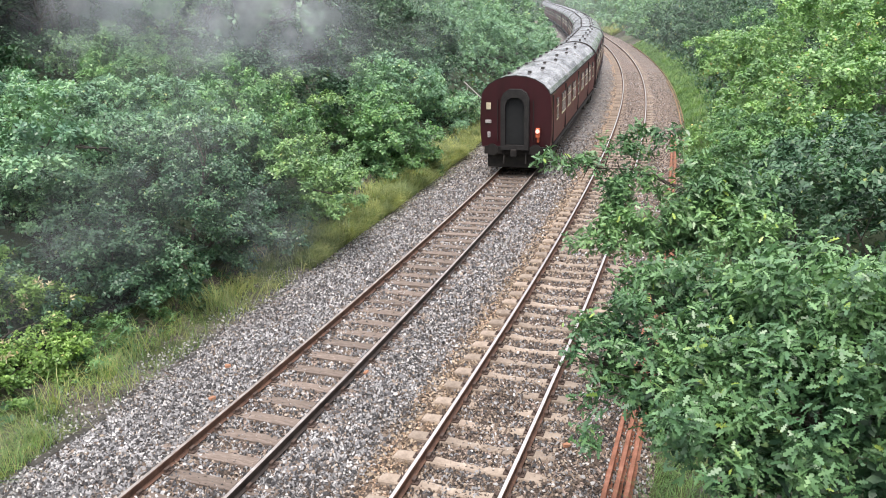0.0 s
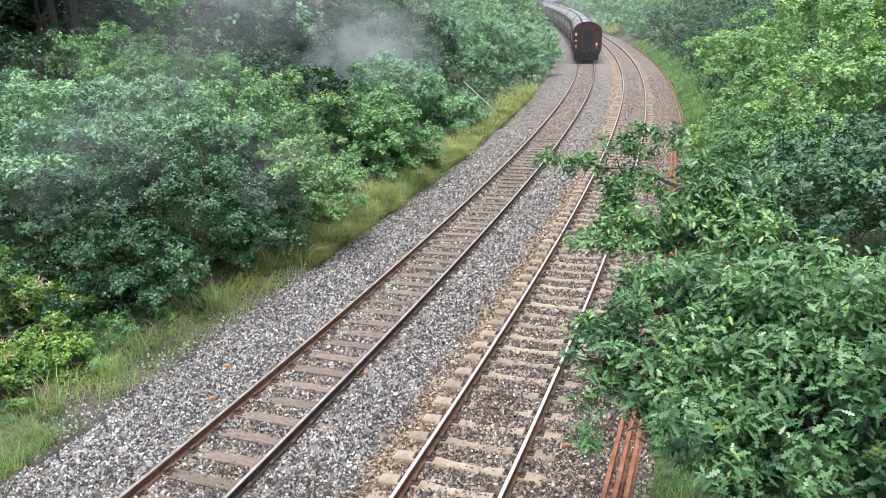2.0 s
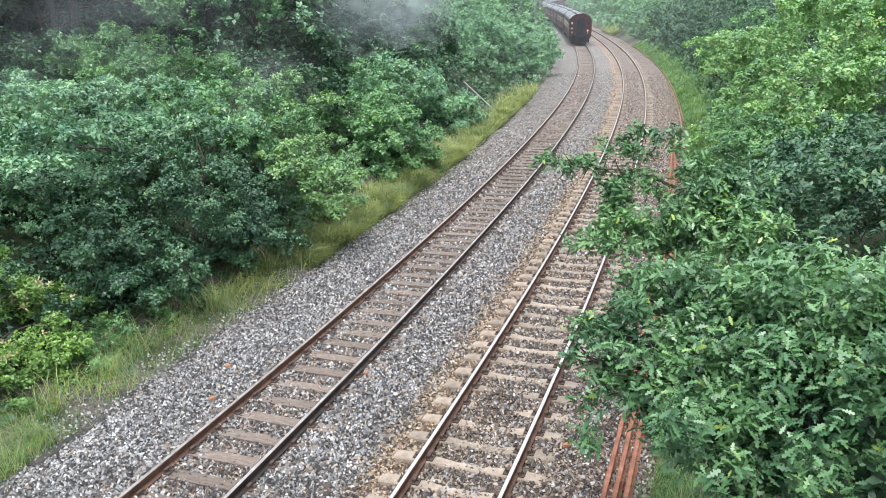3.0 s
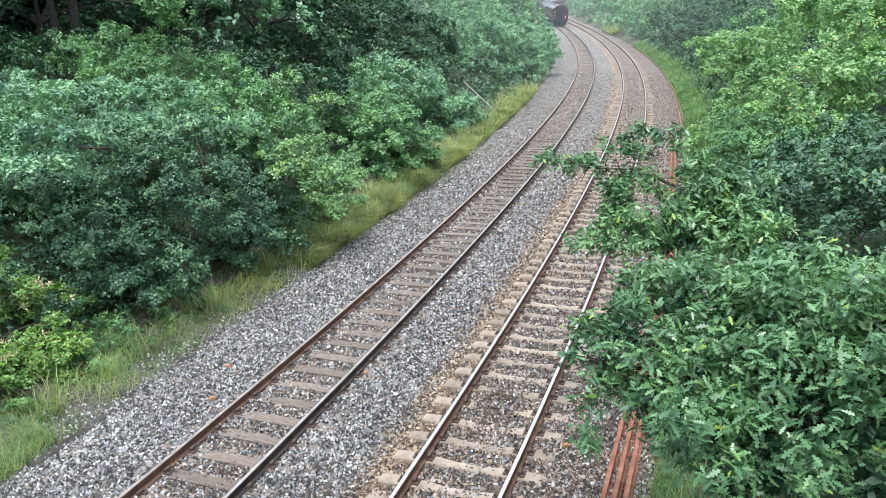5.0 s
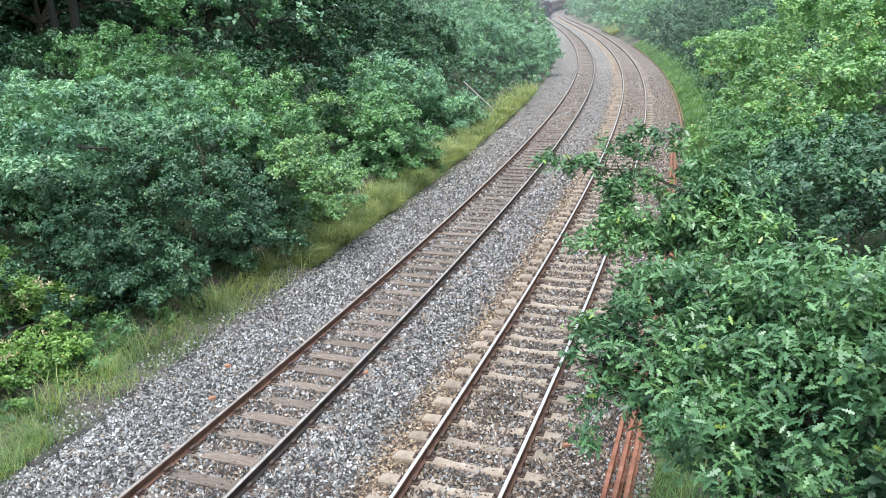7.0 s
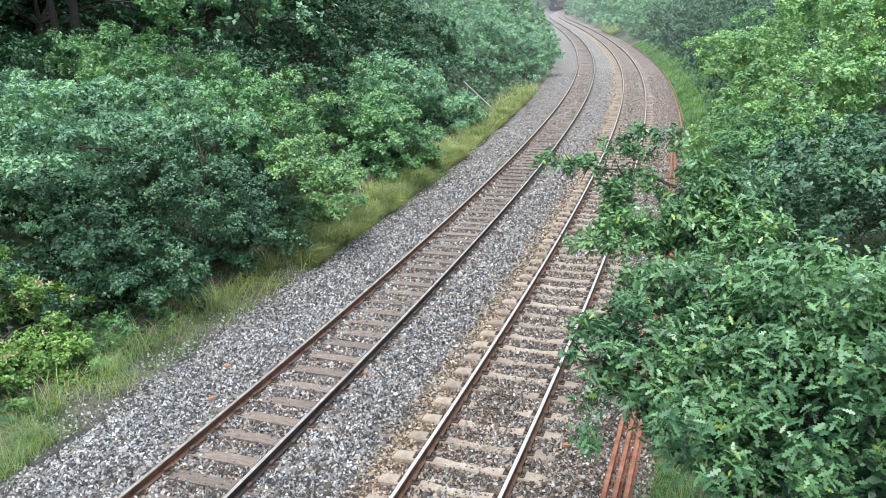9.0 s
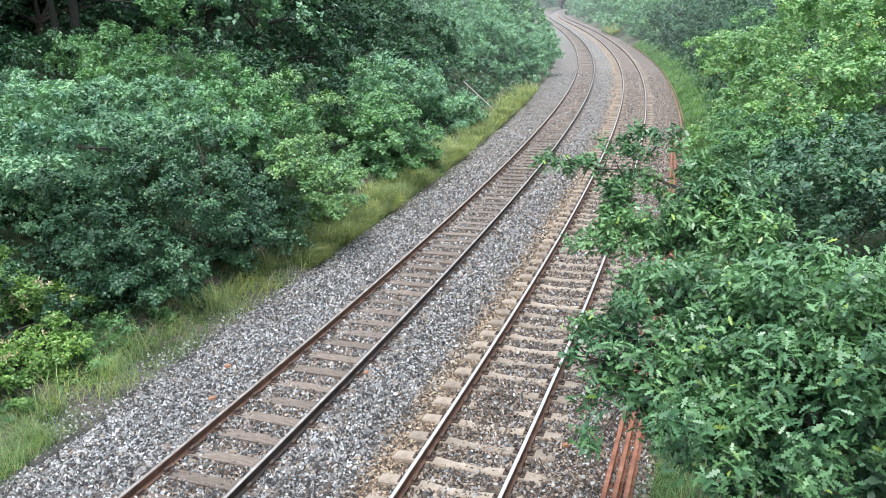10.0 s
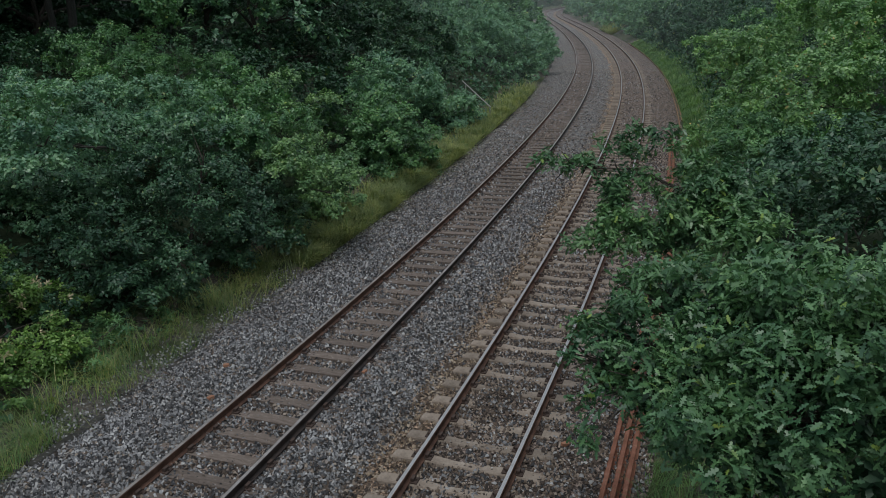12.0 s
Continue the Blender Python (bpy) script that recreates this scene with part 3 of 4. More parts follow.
        for x in (-0.42, 0.42):
            bm = rod(bmesh.new(), (x, ya + sgn * 0.14, 0.9), (x * 1.05, ya + sgn * 0.3, 0.45), 0.035, n=6)
            part("brake_hose", bm, M_UNDER, coach)
    wheel = wheel_mesh()
    for yb in (2.75, LENGTH - 2.75):
        bog = box(-1.1, -0.98, yb - 1.75, yb + 1.75, 0.38, 0.72, 0.03)
        add_box(bog, 0.98, 1.1, yb - 1.75, yb + 1.75, 0.38, 0.72, 0.03)
        add_box(bog, -1.0, 1.0, yb - 0.35, yb + 0.35, 0.5, 0.85, 0.03)
        for x, dy in itertools.product((-1.04, 1.04), (-1.3, 1.3)):
            add_box(bog, x - 0.12, x + 0.12, yb + dy - 0.17, yb + dy + 0.17, 0.34, 0.62, 0.03)
        b = part("bogie", bog, M_UNDER, coach)
        for dy in (-1.3, 1.3):
            for x in (-0.75, 0.75):
                w = part("wheel", wheel, None, b)
                w.matrix_local = pose(x, yb + dy, 0, 0, 0, 0 if x > 0 else 180)
    gear = box(-1.15, 1.15, 6.0, 8.2, 0.45, 1.0, 0.04)
    add_box(gear, -1.1, 1.1, 10.4, 12.6, 0.42, 1.0, 0.04)
    add_box(gear, -0.9, 0.9, 5.0, 15.0, 0.8, 1.06, 0.02)
    part("battery_boxes", gear, M_UNDER, coach)
    return coach


M_GANG = plain("gangway_grey", [(0.3, (0.010, 0.010, 0.011)), (0.7, (0.032, 0.030, 0.030))], 5, 0.8)
M_DOOR = plain("gangway_door_dark", [(0.3, (0.006, 0.008, 0.010)), (0.7, (0.013, 0.016, 0.018))], 3, 0.8)


def dress_tail(coach):
    """Lamp, brackets and notices on the last coach's end."""
    tagged(coach, "last maroon coach with a lit tail lamp and closed gangway")
    lamp = part("tail_lamp", box(0.82, 0.98, -0.3, -0.1, 1.50, 1.86, 0.03), M_ORANGE, coach, "orange tail lamp box")
    bm = rod(bmesh.new(), (0.9, -0.30, 1.75), (0.9, -0.335, 1.75), 0.08, n=16)
    part("lens", bm, M_LAMP, lamp, "lit pink-white lens")
    part("lamp_bracket", box(0.86, 0.94, -0.2, 0.0, 1.30, 1.48, 0.01), M_ORANGE, lamp)
    part("notice_plate", box(-1.16, -0.98, -0.09, -0.03, 2.54, 2.80, 0.01), M_CREAM, coach, "cream notice plate")
    part("socket_plate", box(-1.20, -0.96, -0.10, -0.03, 2.0, 2.13, 0.02), M_WHITE, coach, "white socket covers")
    part("jumper_plate", box(-1.12, -1.0, -0.10, -0.03, 1.44, 1.66, 0.02), M_WHITE, coach, "pale jumper plate")
    part("handrail", rod(bmesh.new(), (0.70, -0.09, 1.3), (0.70, -0.09, 2.9), 0.016, n=6), M_BLACK, coach)
    part("handrail", rod(bmesh.new(), (-0.70, -0.09, 1.3), (-0.70, -0.09, 2.9), 0.016, n=6), M_BLACK, coach)


TRAIN = []


def build_train():
    first = build_coach()
    copies = [copy_thing(first, Matrix.Translation((0, 40 + 25 * k, 0))) for k in range(9)]
    dress_tail(first)
    TRAIN.extend([first] + copies)


def coach_pose(s):
    """A coach's pose with its tail at s: its two bogies ride on the curve."""
    a, b = place(s + 2.75, 0.0)[:2], place(s + LENGTH - 2.75, 0.0)[:2]
    d = (b - a) / np.linalg.norm(b - a)
    p = a - d * 2.75
    return Matrix.Translation((p[0], p[1], 0.0)) @ pose(0, 0, 0, 0, 0, -math.degrees(math.atan2(d[0], d[1])))


# ---- foliage ----
KITE = np.array([(0, 0, 0), (0.42, 0.30, 0.03), (1, 0, -0.12), (0.42, -0.30, 0.03)])
SLIM = np.array([(0, 0, 0), (0.4, 0.17, 0.04), (1, 0, -0.12), (0.4, -0.17, 0.04)])
_half = ((0.18, 0.12), (0.28, 0.05), (0.42, 0.21), (0.51, 0.07), (0.64, 0.26), (0.74, 0.09), (0.90, 0.15))
LOBED = np.array([(0, 0, 0)] + [(t, w, 0.25 * w - 0.30 * t * t) for t, w in _half] + [(1.0, 0, -0.31)] + [(t, -w, 0.25 * w - 0.30 * t * t) for t, w in _half[::-1]])


def unit(v):
    return v / np.maximum(np.linalg.norm(v, axis=-1, keepdims=True), 1e-9)


def leaf_mesh(name, base, axis, normal, length, shape, mat):
    """One face a leaf: shape is drawn along axis, across it, and along the normal."""
    side = unit(np.cross(normal, axis))
    up = np.cross(axis, side)
    v = base[:, None] + length[:, None, None] * (shape[None, :, 0:1] * axis[:, None] + shape[None, :, 1:2] * side[:, None] + shape[None, :, 2:3] * up[:, None])
    k = len(shape)
    f = np.arange(len(base) * k).reshape(-1, k)
    return mesh_of(name, v.reshape(-1, 3), f, mat)


def domes(mid, out, size, per, rng, flat=0.8):
    """Smaller domes over the upper and outer side of larger ones: centres and outward directions."""
    n = len(mid)
    e = unit(rng.normal(size=(n, per, 3)) * (1, 1, 0.7) + out[:, None] * 0.75 + (0, 0, 0.65))
    c = mid[:, None] + e * (size[:, None, None] * rng.uniform(0.7, 1.05, (n, per, 1))) * (1, 1, flat)
    return c.reshape(-1, 3), e.reshape(-1, 3)


def sprigs(centre, radius, count, rng, squash=0.85, deep=0.42):
    """Twig tips over a body of boughs, each bough a dome of smaller tufts with dark hollows between: points and outward directions."""
    rc = float(np.clip(0.24 * radius + 0.08, 0.10, 0.75))
    m = max(5, int(2.4 * (radius / rc) ** 2))
    d = unit(rng.normal(size=(m * 2, 3)))
    d = d[d[:, 2] > -0.6][:m]
    ph = rng.uniform(0, 6.28, (7, 1))
    lump = np.sin(rng.normal(0, 2.4, (7, 3)) @ d.T + ph).mean(0) * 1.7
    mid = centre + d * (radius * (1 - deep * rng.random(len(d)) ** 1.1) * (1 + 0.30 * lump))[:, None] * (1, 1, squash)
    size = rc * rng.uniform(0.55, 1.3, len(d))
    tufts = 9
    tc, td = domes(mid, d, size * 0.72, tufts, rng)
    ts = np.repeat(size, tufts) * rng.uniform(0.28, 0.52, len(tc))
    # larger tufts carry more twigs
    pick = rng.choice(len(tc), count, p=ts ** 2 / (ts ** 2).sum())
    e = unit(rng.normal(size=(count, 3)) * (1, 1, 0.7) + td[pick] * 0.55 + (0, 0, 0.75))
    p = tc[pick] + e * (ts[pick] * rng.uniform(0.75, 1.05, count))[:, None] * (1, 1, 0.7)
    inner = rng.random(count) < 0.17
    p[inner] = centre + (p[inner] - centre) * rng.uniform(0.45, 0.85, (inner.sum(), 1))
    return p, unit(e + 0.3 * td[pick])


def crown_mesh(name, blobs, base, leaf, density, shape, mat, seed, per=7, spread=0.6, squash=0.85, wild=0.28, rosette=0.22, lift=0.35):
    """blobs: (s, u, z, radius). Each twig ends in a rosette of `per` leaves that lean out round its tip."""
    rng = np.random.default_rng(seed)
    P, D = [], []
    for s, u, z, r in blobs:
        p, d = sprigs(place(s, u, z), r, int(density * r * r), rng, squash)
        P.append(p), D.append(d)
    P, D = np.concatenate(P), np.concatenate(D)
    n = len(P)
    axis = unit(D + (0, 0, 0.35) + rng.normal(0, 0.28, (n, 3)))
    a1 = unit(np.cross(axis, rng.normal(size=(n, 3))))
    a2 = np.cross(axis, a1)
    phi = 2 * math.pi * (np.arange(per)[None] * 0.382 + rng.random((n, 1))) + rng.normal(0, 0.3, (n, per))
    ring = np.cos(phi)[..., None] * a1[:, None] + np.sin(phi)[..., None] * a2[:, None]
    t = rng.uniform(-1.0, 0.25, (n, per))
    base_p = P[:, None] + axis[:, None] * (t * spread * leaf * 1.6)[..., None] + rng.normal(0, rosette * leaf, (n, per, 3))
    out = unit(ring + axis[:, None] * (lift + 0.35 * t[..., None]) + rng.normal(0, 0.3, (n, per, 3)))
    nor = unit(axis[:, None] * 0.9 + (0, 0, 0.3) - 0.15 * ring + rng.normal(0, wild, (n, per, 3)))
    length = leaf * rng.uniform(0.65, 1.25, n * per)
    pts = base_p.reshape(-1, 3)
    return leaf_mesh(name, pts - np.array(base), out.reshape(-1, 3), nor.reshape(-1, 3), length, shape, mat)


def limbs(base, tops, r, rng, reach=0.6):
    """A tapered trunk that forks towards each part of the crown; bends on the way."""
    bm = bmesh.new()
    base = Vector(base)
    tops = [Vector(t) - base for t in tops]
    mean = sum(tops, Vector()) / len(tops)
    fork = Vector((mean.x * 0.35, mean.y * 0.35, max(0.3, mean.z * 0.4)))
    mid = fork * 0.5 + Vector((rng.uniform(-0.1, 0.1), rng.uniform(-0.1, 0.1), 0))
    rod(bm, (0, 0, -0.3), mid, r, r * 0.82)
    rod(bm, mid, fork, r * 0.82, r * 0.7)
    for t in tops:
        a = fork + (t - fork) * 0.45 + Vector((rng.uniform(-0.3, 0.3), rng.uniform(-0.3, 0.3), rng.uniform(0, 0.3)))
        rod(bm, fork, a, r * 0.55, r * 0.36, 6)
        rod(bm, a, t, r * 0.36, r * 0.14, 6)
        for _ in range(4):
            e = t + Vector((rng.uniform(-1, 1), rng.uniform(-1, 1), rng.uniform(-0.2, 1))) * min(0.22 * (t - fork).length, reach)
            rod(bm, a.lerp(t, rng.uniform(0.3, 1)), e, r * 0.16, r * 0.05, 5)
    return bm


def plant(name, blobs, leaf, density, shape, mat, label, category, seed, trunk=0.07, group="", per=7, squash=0.85, foot=None, spread=0.6):
    s, u, z, r = blobs[0] if foot is None else (*foot, 0, 0)
    b = place(s, u, float(ground_z(u)))
    base = thing(name, Matrix.Translation(b), label, category, group)
    part("trunk", limbs(b, [place(*q[:3]) for q in blobs], trunk, random.Random(seed)), M_BARK, base)
    crown = part("crown", crown_mesh("crown", blobs, b, leaf, density, shape, mat, seed, per, spread, squash), None, base)
    return base, crown


def build_left_bank():
    shrubs = "bushes on the cutting's bank"
    plant("oak_bush", [(14.2, -5.3, 1.15, 2.1), (13.6, -8.0, 1.7, 2.5), (16.6, -4.9, 0.8, 1.5), (11.8, -6.3, 1.15, 1.6), (18.6, -5.9, 1.4, 1.6), (15.2, -5.3, 0.1, 0.7), (12.7, -5.3, 0.75, 1.4), (17.6, -4.5, 0.2, 0.75), (12.2, -5.9, 0.1, 0.9), (13.6, -5.5, 0.0, 0.8), (11.1, -6.4, 0.2, 0.9), (14.7, -4.72, 3.38, 1.1)],
          0.088, 580, KITE, M_SHRUB, "large dark green oak bush spreading down the bank", "bush", 101, 0.12, shrubs)
    plant("alder_bush", [(19.5, -8.4, 2.3, 2.3), (17.9, -9.9, 3.0, 2.6), (13.6, -9.9, 2.9, 2.3), (11.8, -9.6, 3.0, 1.8), (15.6, -8.6, 2.6, 1.7), (16.6, -12.4, 3.7, 1.5), (14.2, -12.6, 4.0, 1.6), (10.7, -6.41, 4.57, 1.2), (10.6, -5.74, 4.21, 1.0)], 0.095, 480, KITE, M_ALDER, "blue-green alder bush rising behind the dark oak", "bush", 111, 0.1, shrubs)
    plant("ash_bush", [(22.9, -13.6, 4.4, 2.2), (21.5, -12.0, 3.6, 2.0), (24.5, -11.8, 3.9, 1.9)], 0.12, 420, SLIM, M_HAZEL, "feathery bright green bush high on the bank", "bush", 102, 0.1, shrubs, 8)
    plant("honeysuckle_bush", [(9.2, -5.9, 0.6, 1.15), (9.9, -7.0, 1.2, 1.2), (8.6, -5.3, 0.0, 0.75), (10.6, -5.6, 0.2, 0.7), (7.9, -5.0, -0.1, 0.65), (8.2, -6.0, 0.35, 0.9), (7.5, -5.7, 0.1, 0.8), (9.4, -5.0, 0.0, 0.55)], 0.075, 820, KITE, M_BRAMBLE, "yellow-green honeysuckle bush with cream blossom", "bush", 103, 0.04, shrubs)
    plant("hawthorn_bush", [(21.7, -8.1, 3.43, 1.4), (20.3, -6.31, 3.03, 1.3), (18.5, -6.46, 3.16, 1.2)], 0.11, 420, KITE, M_HAZEL, "green hawthorn between the ash and the sallow", "bush", 114, 0.06, shrubs)
    plant("light_bush", [(21.4, -5.3, 1.1, 1.6), (23.7, -7.8, 2.1, 2.2), (20.3, -4.7, 0.2, 1.0), (18.5, -3.98, 2.15, 1.3), (17.9, -2.91, 1.6, 0.8)], 0.095, 620, KITE, M_SALLOW, "lighter yellow-green sallow bush by the verge", "bush", 104, 0.06, shrubs)
    plant("hazel_bush", [(28.2, -5.2, 1.0, 2.15), (30.6, -7.8, 1.7, 2.4), (27.2, -6.4, 0.8, 1.7), (27.7, -4.5, 0.1, 0.9), (26.5, -4.9, 0.0, 0.9), (29.2, -4.4, 0.2, 1.0), (28.6, -4.3, 0.9, 1.1)], 0.125, 380, KITE, M_HAZEL, "rounded hazel bush over dark undergrowth", "bush", 105, 0.08, shrubs)
    plant("hawthorn_bush", [(39.9, -6.0, 0.6, 1.9), (48.0, -10.6, 2.2, 2.6), (38.6, -6.2, 0.8, 2.0), (36.2, -7.2, 1.6, 2.2), (33.8, -8.0, 2.0, 2.2)], 0.14, 250, KITE, M_ALDER, "grey-green hawthorn bush beside the grass verge", "bush", 106, 0.08, shrubs)
    plant("hawthorn_bush", [(32.7, -13.6, 3.6, 2.4), (36.9, -12.2, 3.3, 2.6), (42.7, -11.5, 3.0, 2.8), (28.0, -12.0, 3.2, 2.3), (49.0, -11.0, 3.0, 2.8), (27.5, -8.17, 3.2, 1.6)], 0.17, 190, KITE, M_WOOD, "dark green scrub half way up the bank", "bush", 107, 0.1, shrubs)
    plant("sallow_tree", [(62.8, -6.8, 1.8, 3.8), (69.2, -5.4, 1.9, 3.1), (74.8, -10.5, 3.4, 4.0), (58.0, -9.0, 2.0, 3.2), (66.0, -10.2, 3.2, 4.0), (74.0, -6.2, 1.8, 2.9), (64.5, -4.3, 0.8, 1.5), (70.0, -4.0, 1.0, 1.5), (76.0, -3.9, 1.2, 1.5), (82.0, -4.0, 1.4, 1.6), (88.0, -4.4, 1.6, 1.7)], 0.17, 125, KITE, M_ALDER, "tall grey-green sallow leaning over the verge", "tree", 108, 0.16, shrubs)
    plant("birch_tree", [(55.1, -14.2, 4.8, 3.6), (54.0, -10.8, 3.2, 2.8), (51.0, -15.5, 5.0, 3.2)], 0.2, 160, KITE, M_SHRUB, "dark leafy tree above the bank", "tree", 109, 0.15, shrubs)
    plant("bramble_bush", [(19.5, -15.5, 4.7, 1.2), (17.5, -14.8, 4.6, 1.1), (21.5, -17.0, 5.0, 1.3), (23.5, -16.5, 5.0, 1.2)], 0.14, 190, KITE, M_WOOD, "low dark bramble along the brow of the bank", "bush", 112, 0.03, shrubs)
    plant("nettle_patch", [(10.3, -4.75, -0.05, 0.5), (11.1, -4.7, -0.05, 0.45), (12.0, -4.6, -0.1, 0.4), (10.9, -5.1, 0.1, 0.5), (9.7, -4.5, -0.1, 0.4)], 0.085, 700, SLIM, M_HAZEL, "low green nettles at the foot of the bush", "nettles", 113, 0.015, shrubs)
    plant("fern_clump", [(17.0, -11.2, 3.6, 0.7), (16.3, -11.8, 3.9, 0.6)], 0.22, 160, SLIM, M_FERN, "bright green fern clump on the bank", "fern", 110, 0.02)
    # bushes at the inside of the bend
    for k, (s, u, z, r) in enumerate(((84, -9.0, 2.6, 4.0), (95, -8.4, 2.4, 3.8), (106, -9.0, 2.6, 4.0), (118, -8.8, 2.6, 4.2), (132, -9.0, 2.6, 4.4), (148, -9.5, 2.8, 4.6))):
        plant("sallow_tree", [(s, u, z, r), (s + 4, u - 3.5, z + 1.4, r)], 0.31, 42, KITE, M_HAZEL if k % 2 == 0 else M_SHRUB, "green sallow on the inside of the bend", "tree", 120 + k, 0.15, "trees along the bend")


def build_blossom():
    """Cream honeysuckle flower heads over the low bush."""
    rng = np.random.default_rng(31)
    P, D = sprigs(place(9.2, -5.9, 0.6), 1.2, 46, rng, deep=0.1)
    P2, D2 = sprigs(place(8.7, -5.3, 0.1), 0.8, 14, rng, deep=0.1)
    P, D = np.concatenate([P, P2]), np.concatenate([D, D2])
    n, per = len(P), 9
    out = unit(D[:, None] + rng.normal(0, 0.7, (n, per, 3)))
    pts = (P[:, None] + rng.normal(0, 0.02, (n, per, 3))).reshape(-1, 3)
    me = leaf_mesh("blossom", pts, out.reshape(-1, 3), unit(rng.normal(size=(n * per, 3))), np.full(n * per, 0.095), SLIM, M_PETAL)
    tagged(new("blossom", me), "cream honeysuckle blossom scattered over the low bush", "flowers", kind="stuff")


def build_wood():
    """Tall trees on top of the bank, whose canopies hang over it."""
    rng = random.Random(77)
    spots = [(34.4, -19.5), (35.5, -14.6), (32.0, -25.5), (28.5, -22.0), (40.0, -20.0), (44.5, -16.0), (24.0, -25.0), (50.5, -21.0), (47.0, -27.0), (58.0, -19.0), (38.0, -31.0), (30.0, -33.0), (66.0, -16.5), (70.0, -22.0), (20.0, -20.5), (22.0, -31.0), (16.0, -27.0), (27.5, -28.5), (35.0, -38.0), (44.0, -34.5), (12.0, -31.0)]
    for k, (s, u) in enumerate(spots):
        z = float(ground_z(u))
        h = rng.uniform(2.3, 3.3)
        blobs = [(s, u, z + h + 1.2, 3.0), (s + rng.uniform(-2, 2), u + 2.0, z + h - 0.6, 2.1), (s - 2.0, u + rng.uniform(-1, 1), z + h - 0.1, 2.1), (s + 2.2, u - 1.0, z + h + 0.2, 2.2)]
        # two crowns' light is put into paler alder leaves than the rest
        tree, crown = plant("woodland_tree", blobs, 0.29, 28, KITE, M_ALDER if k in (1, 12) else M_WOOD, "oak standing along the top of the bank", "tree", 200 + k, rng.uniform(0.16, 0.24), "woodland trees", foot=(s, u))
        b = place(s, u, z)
        # out-of-view crown added to keep sky light off the wood
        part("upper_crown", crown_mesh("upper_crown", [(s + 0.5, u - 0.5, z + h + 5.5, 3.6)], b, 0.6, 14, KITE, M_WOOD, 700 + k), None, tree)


def build_tall_trunks():
    """Two tall trees whose bare trunks, coloured dark for shade, stand before the wood."""
    for k, (s, u, lean) in enumerate(((26.7, -18.5, 0.3), (26.3, -19.3, -0.4))):
        z = float(ground_z(u))
        blobs = [(s + lean, u, z + 9.0, 2.6), (s - 1.5, u + 1.5, z + 8.0, 1.8), (s + 1.5, u - 1.2, z + 8.4, 1.9)]
        b = place(s, u, z)
        tree = thing("tall_tree", Matrix.Translation(b), "tall tree with a bare trunk coloured dark for shade", "tree", "woodland trees")
        bm = bmesh.new()
        last, r = Vector((0, 0, -0.3)), 0.20 - 0.04 * k
        for i in range(6):
            nxt = Vector((0.12 * math.sin(i * 1.3 + k), 0.1 * math.cos(i * 1.7), 1.2 * (i + 1)))
            rod(bm, last, nxt, r, r * 0.92, 10)
            last, r = nxt, r * 0.92
        for q in blobs:
            rod(bm, last, Vector(place(*q[:3])) - Vector(b), r * 0.7, r * 0.2, 7)
        if k == 0:
            low = [(23.2, -11.67, 6.78, 0.7), (23.6, -11.23, 6.5, 0.6), (23.3, -11.49, 6.2, 0.45), (22.9, -12.04, 6.87, 0.5)]
            rod(bm, Vector((0, 0, 2.4)), Vector(place(*low[0][:3])) - Vector(b), 0.05, 0.015, 6)
            # lit look comes from hazel leaves paler than this tree's crown
            part("low_bough", crown_mesh("low_bough", low, b, 0.15, 190, KITE, M_HAZEL, 246), None, tree, "hanging bough with its light put into pale leaves")
        part("trunk", bm, M_SHADEBARK, tree, "bare trunk coloured dark for shade")
        part("crown", crown_mesh("crown", blobs, b, 0.24, 60, KITE, M_WOOD, 240 + k), None, tree)


def build_deep_wood():
    """The wood behind, seen only between the first trunks."""
    rng = random.Random(88)
    for k in range(12):
        s, u = 4 + 7.5 * k + rng.uniform(-2, 2), rng.uniform(-46, -37)
        z = float(ground_z(u))
        blobs = [(s, u, z + 3.0, 4.0), (s + 3, u + 2, z + 1.6, 2.8)]
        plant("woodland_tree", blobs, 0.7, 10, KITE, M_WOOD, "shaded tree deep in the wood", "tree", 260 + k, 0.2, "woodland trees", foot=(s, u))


def build_understorey():
    """Added scrub between the trunks; its dark leaves stand for the wood's shade."""
    rng = random.Random(91)
    for k in range(13):
        s, u = 10 + 4.6 * k + rng.uniform(-1, 1), -24.5 - 5 * (k % 2) + rng.uniform(-1, 1)
        z = float(ground_z(u))
        plant("filler_bush", [(s, u, z + 1.0, 1.9), (s + 1.6, u + 0.8, z + 0.7, 1.5), (s - 1.5, u + 0.5, z + 0.6, 1.4)], 0.24, 62, KITE, M_WOOD, "dark filler bush standing for shade under the trees", "bush", 280 + k, 0.05, "scrub in the wood")


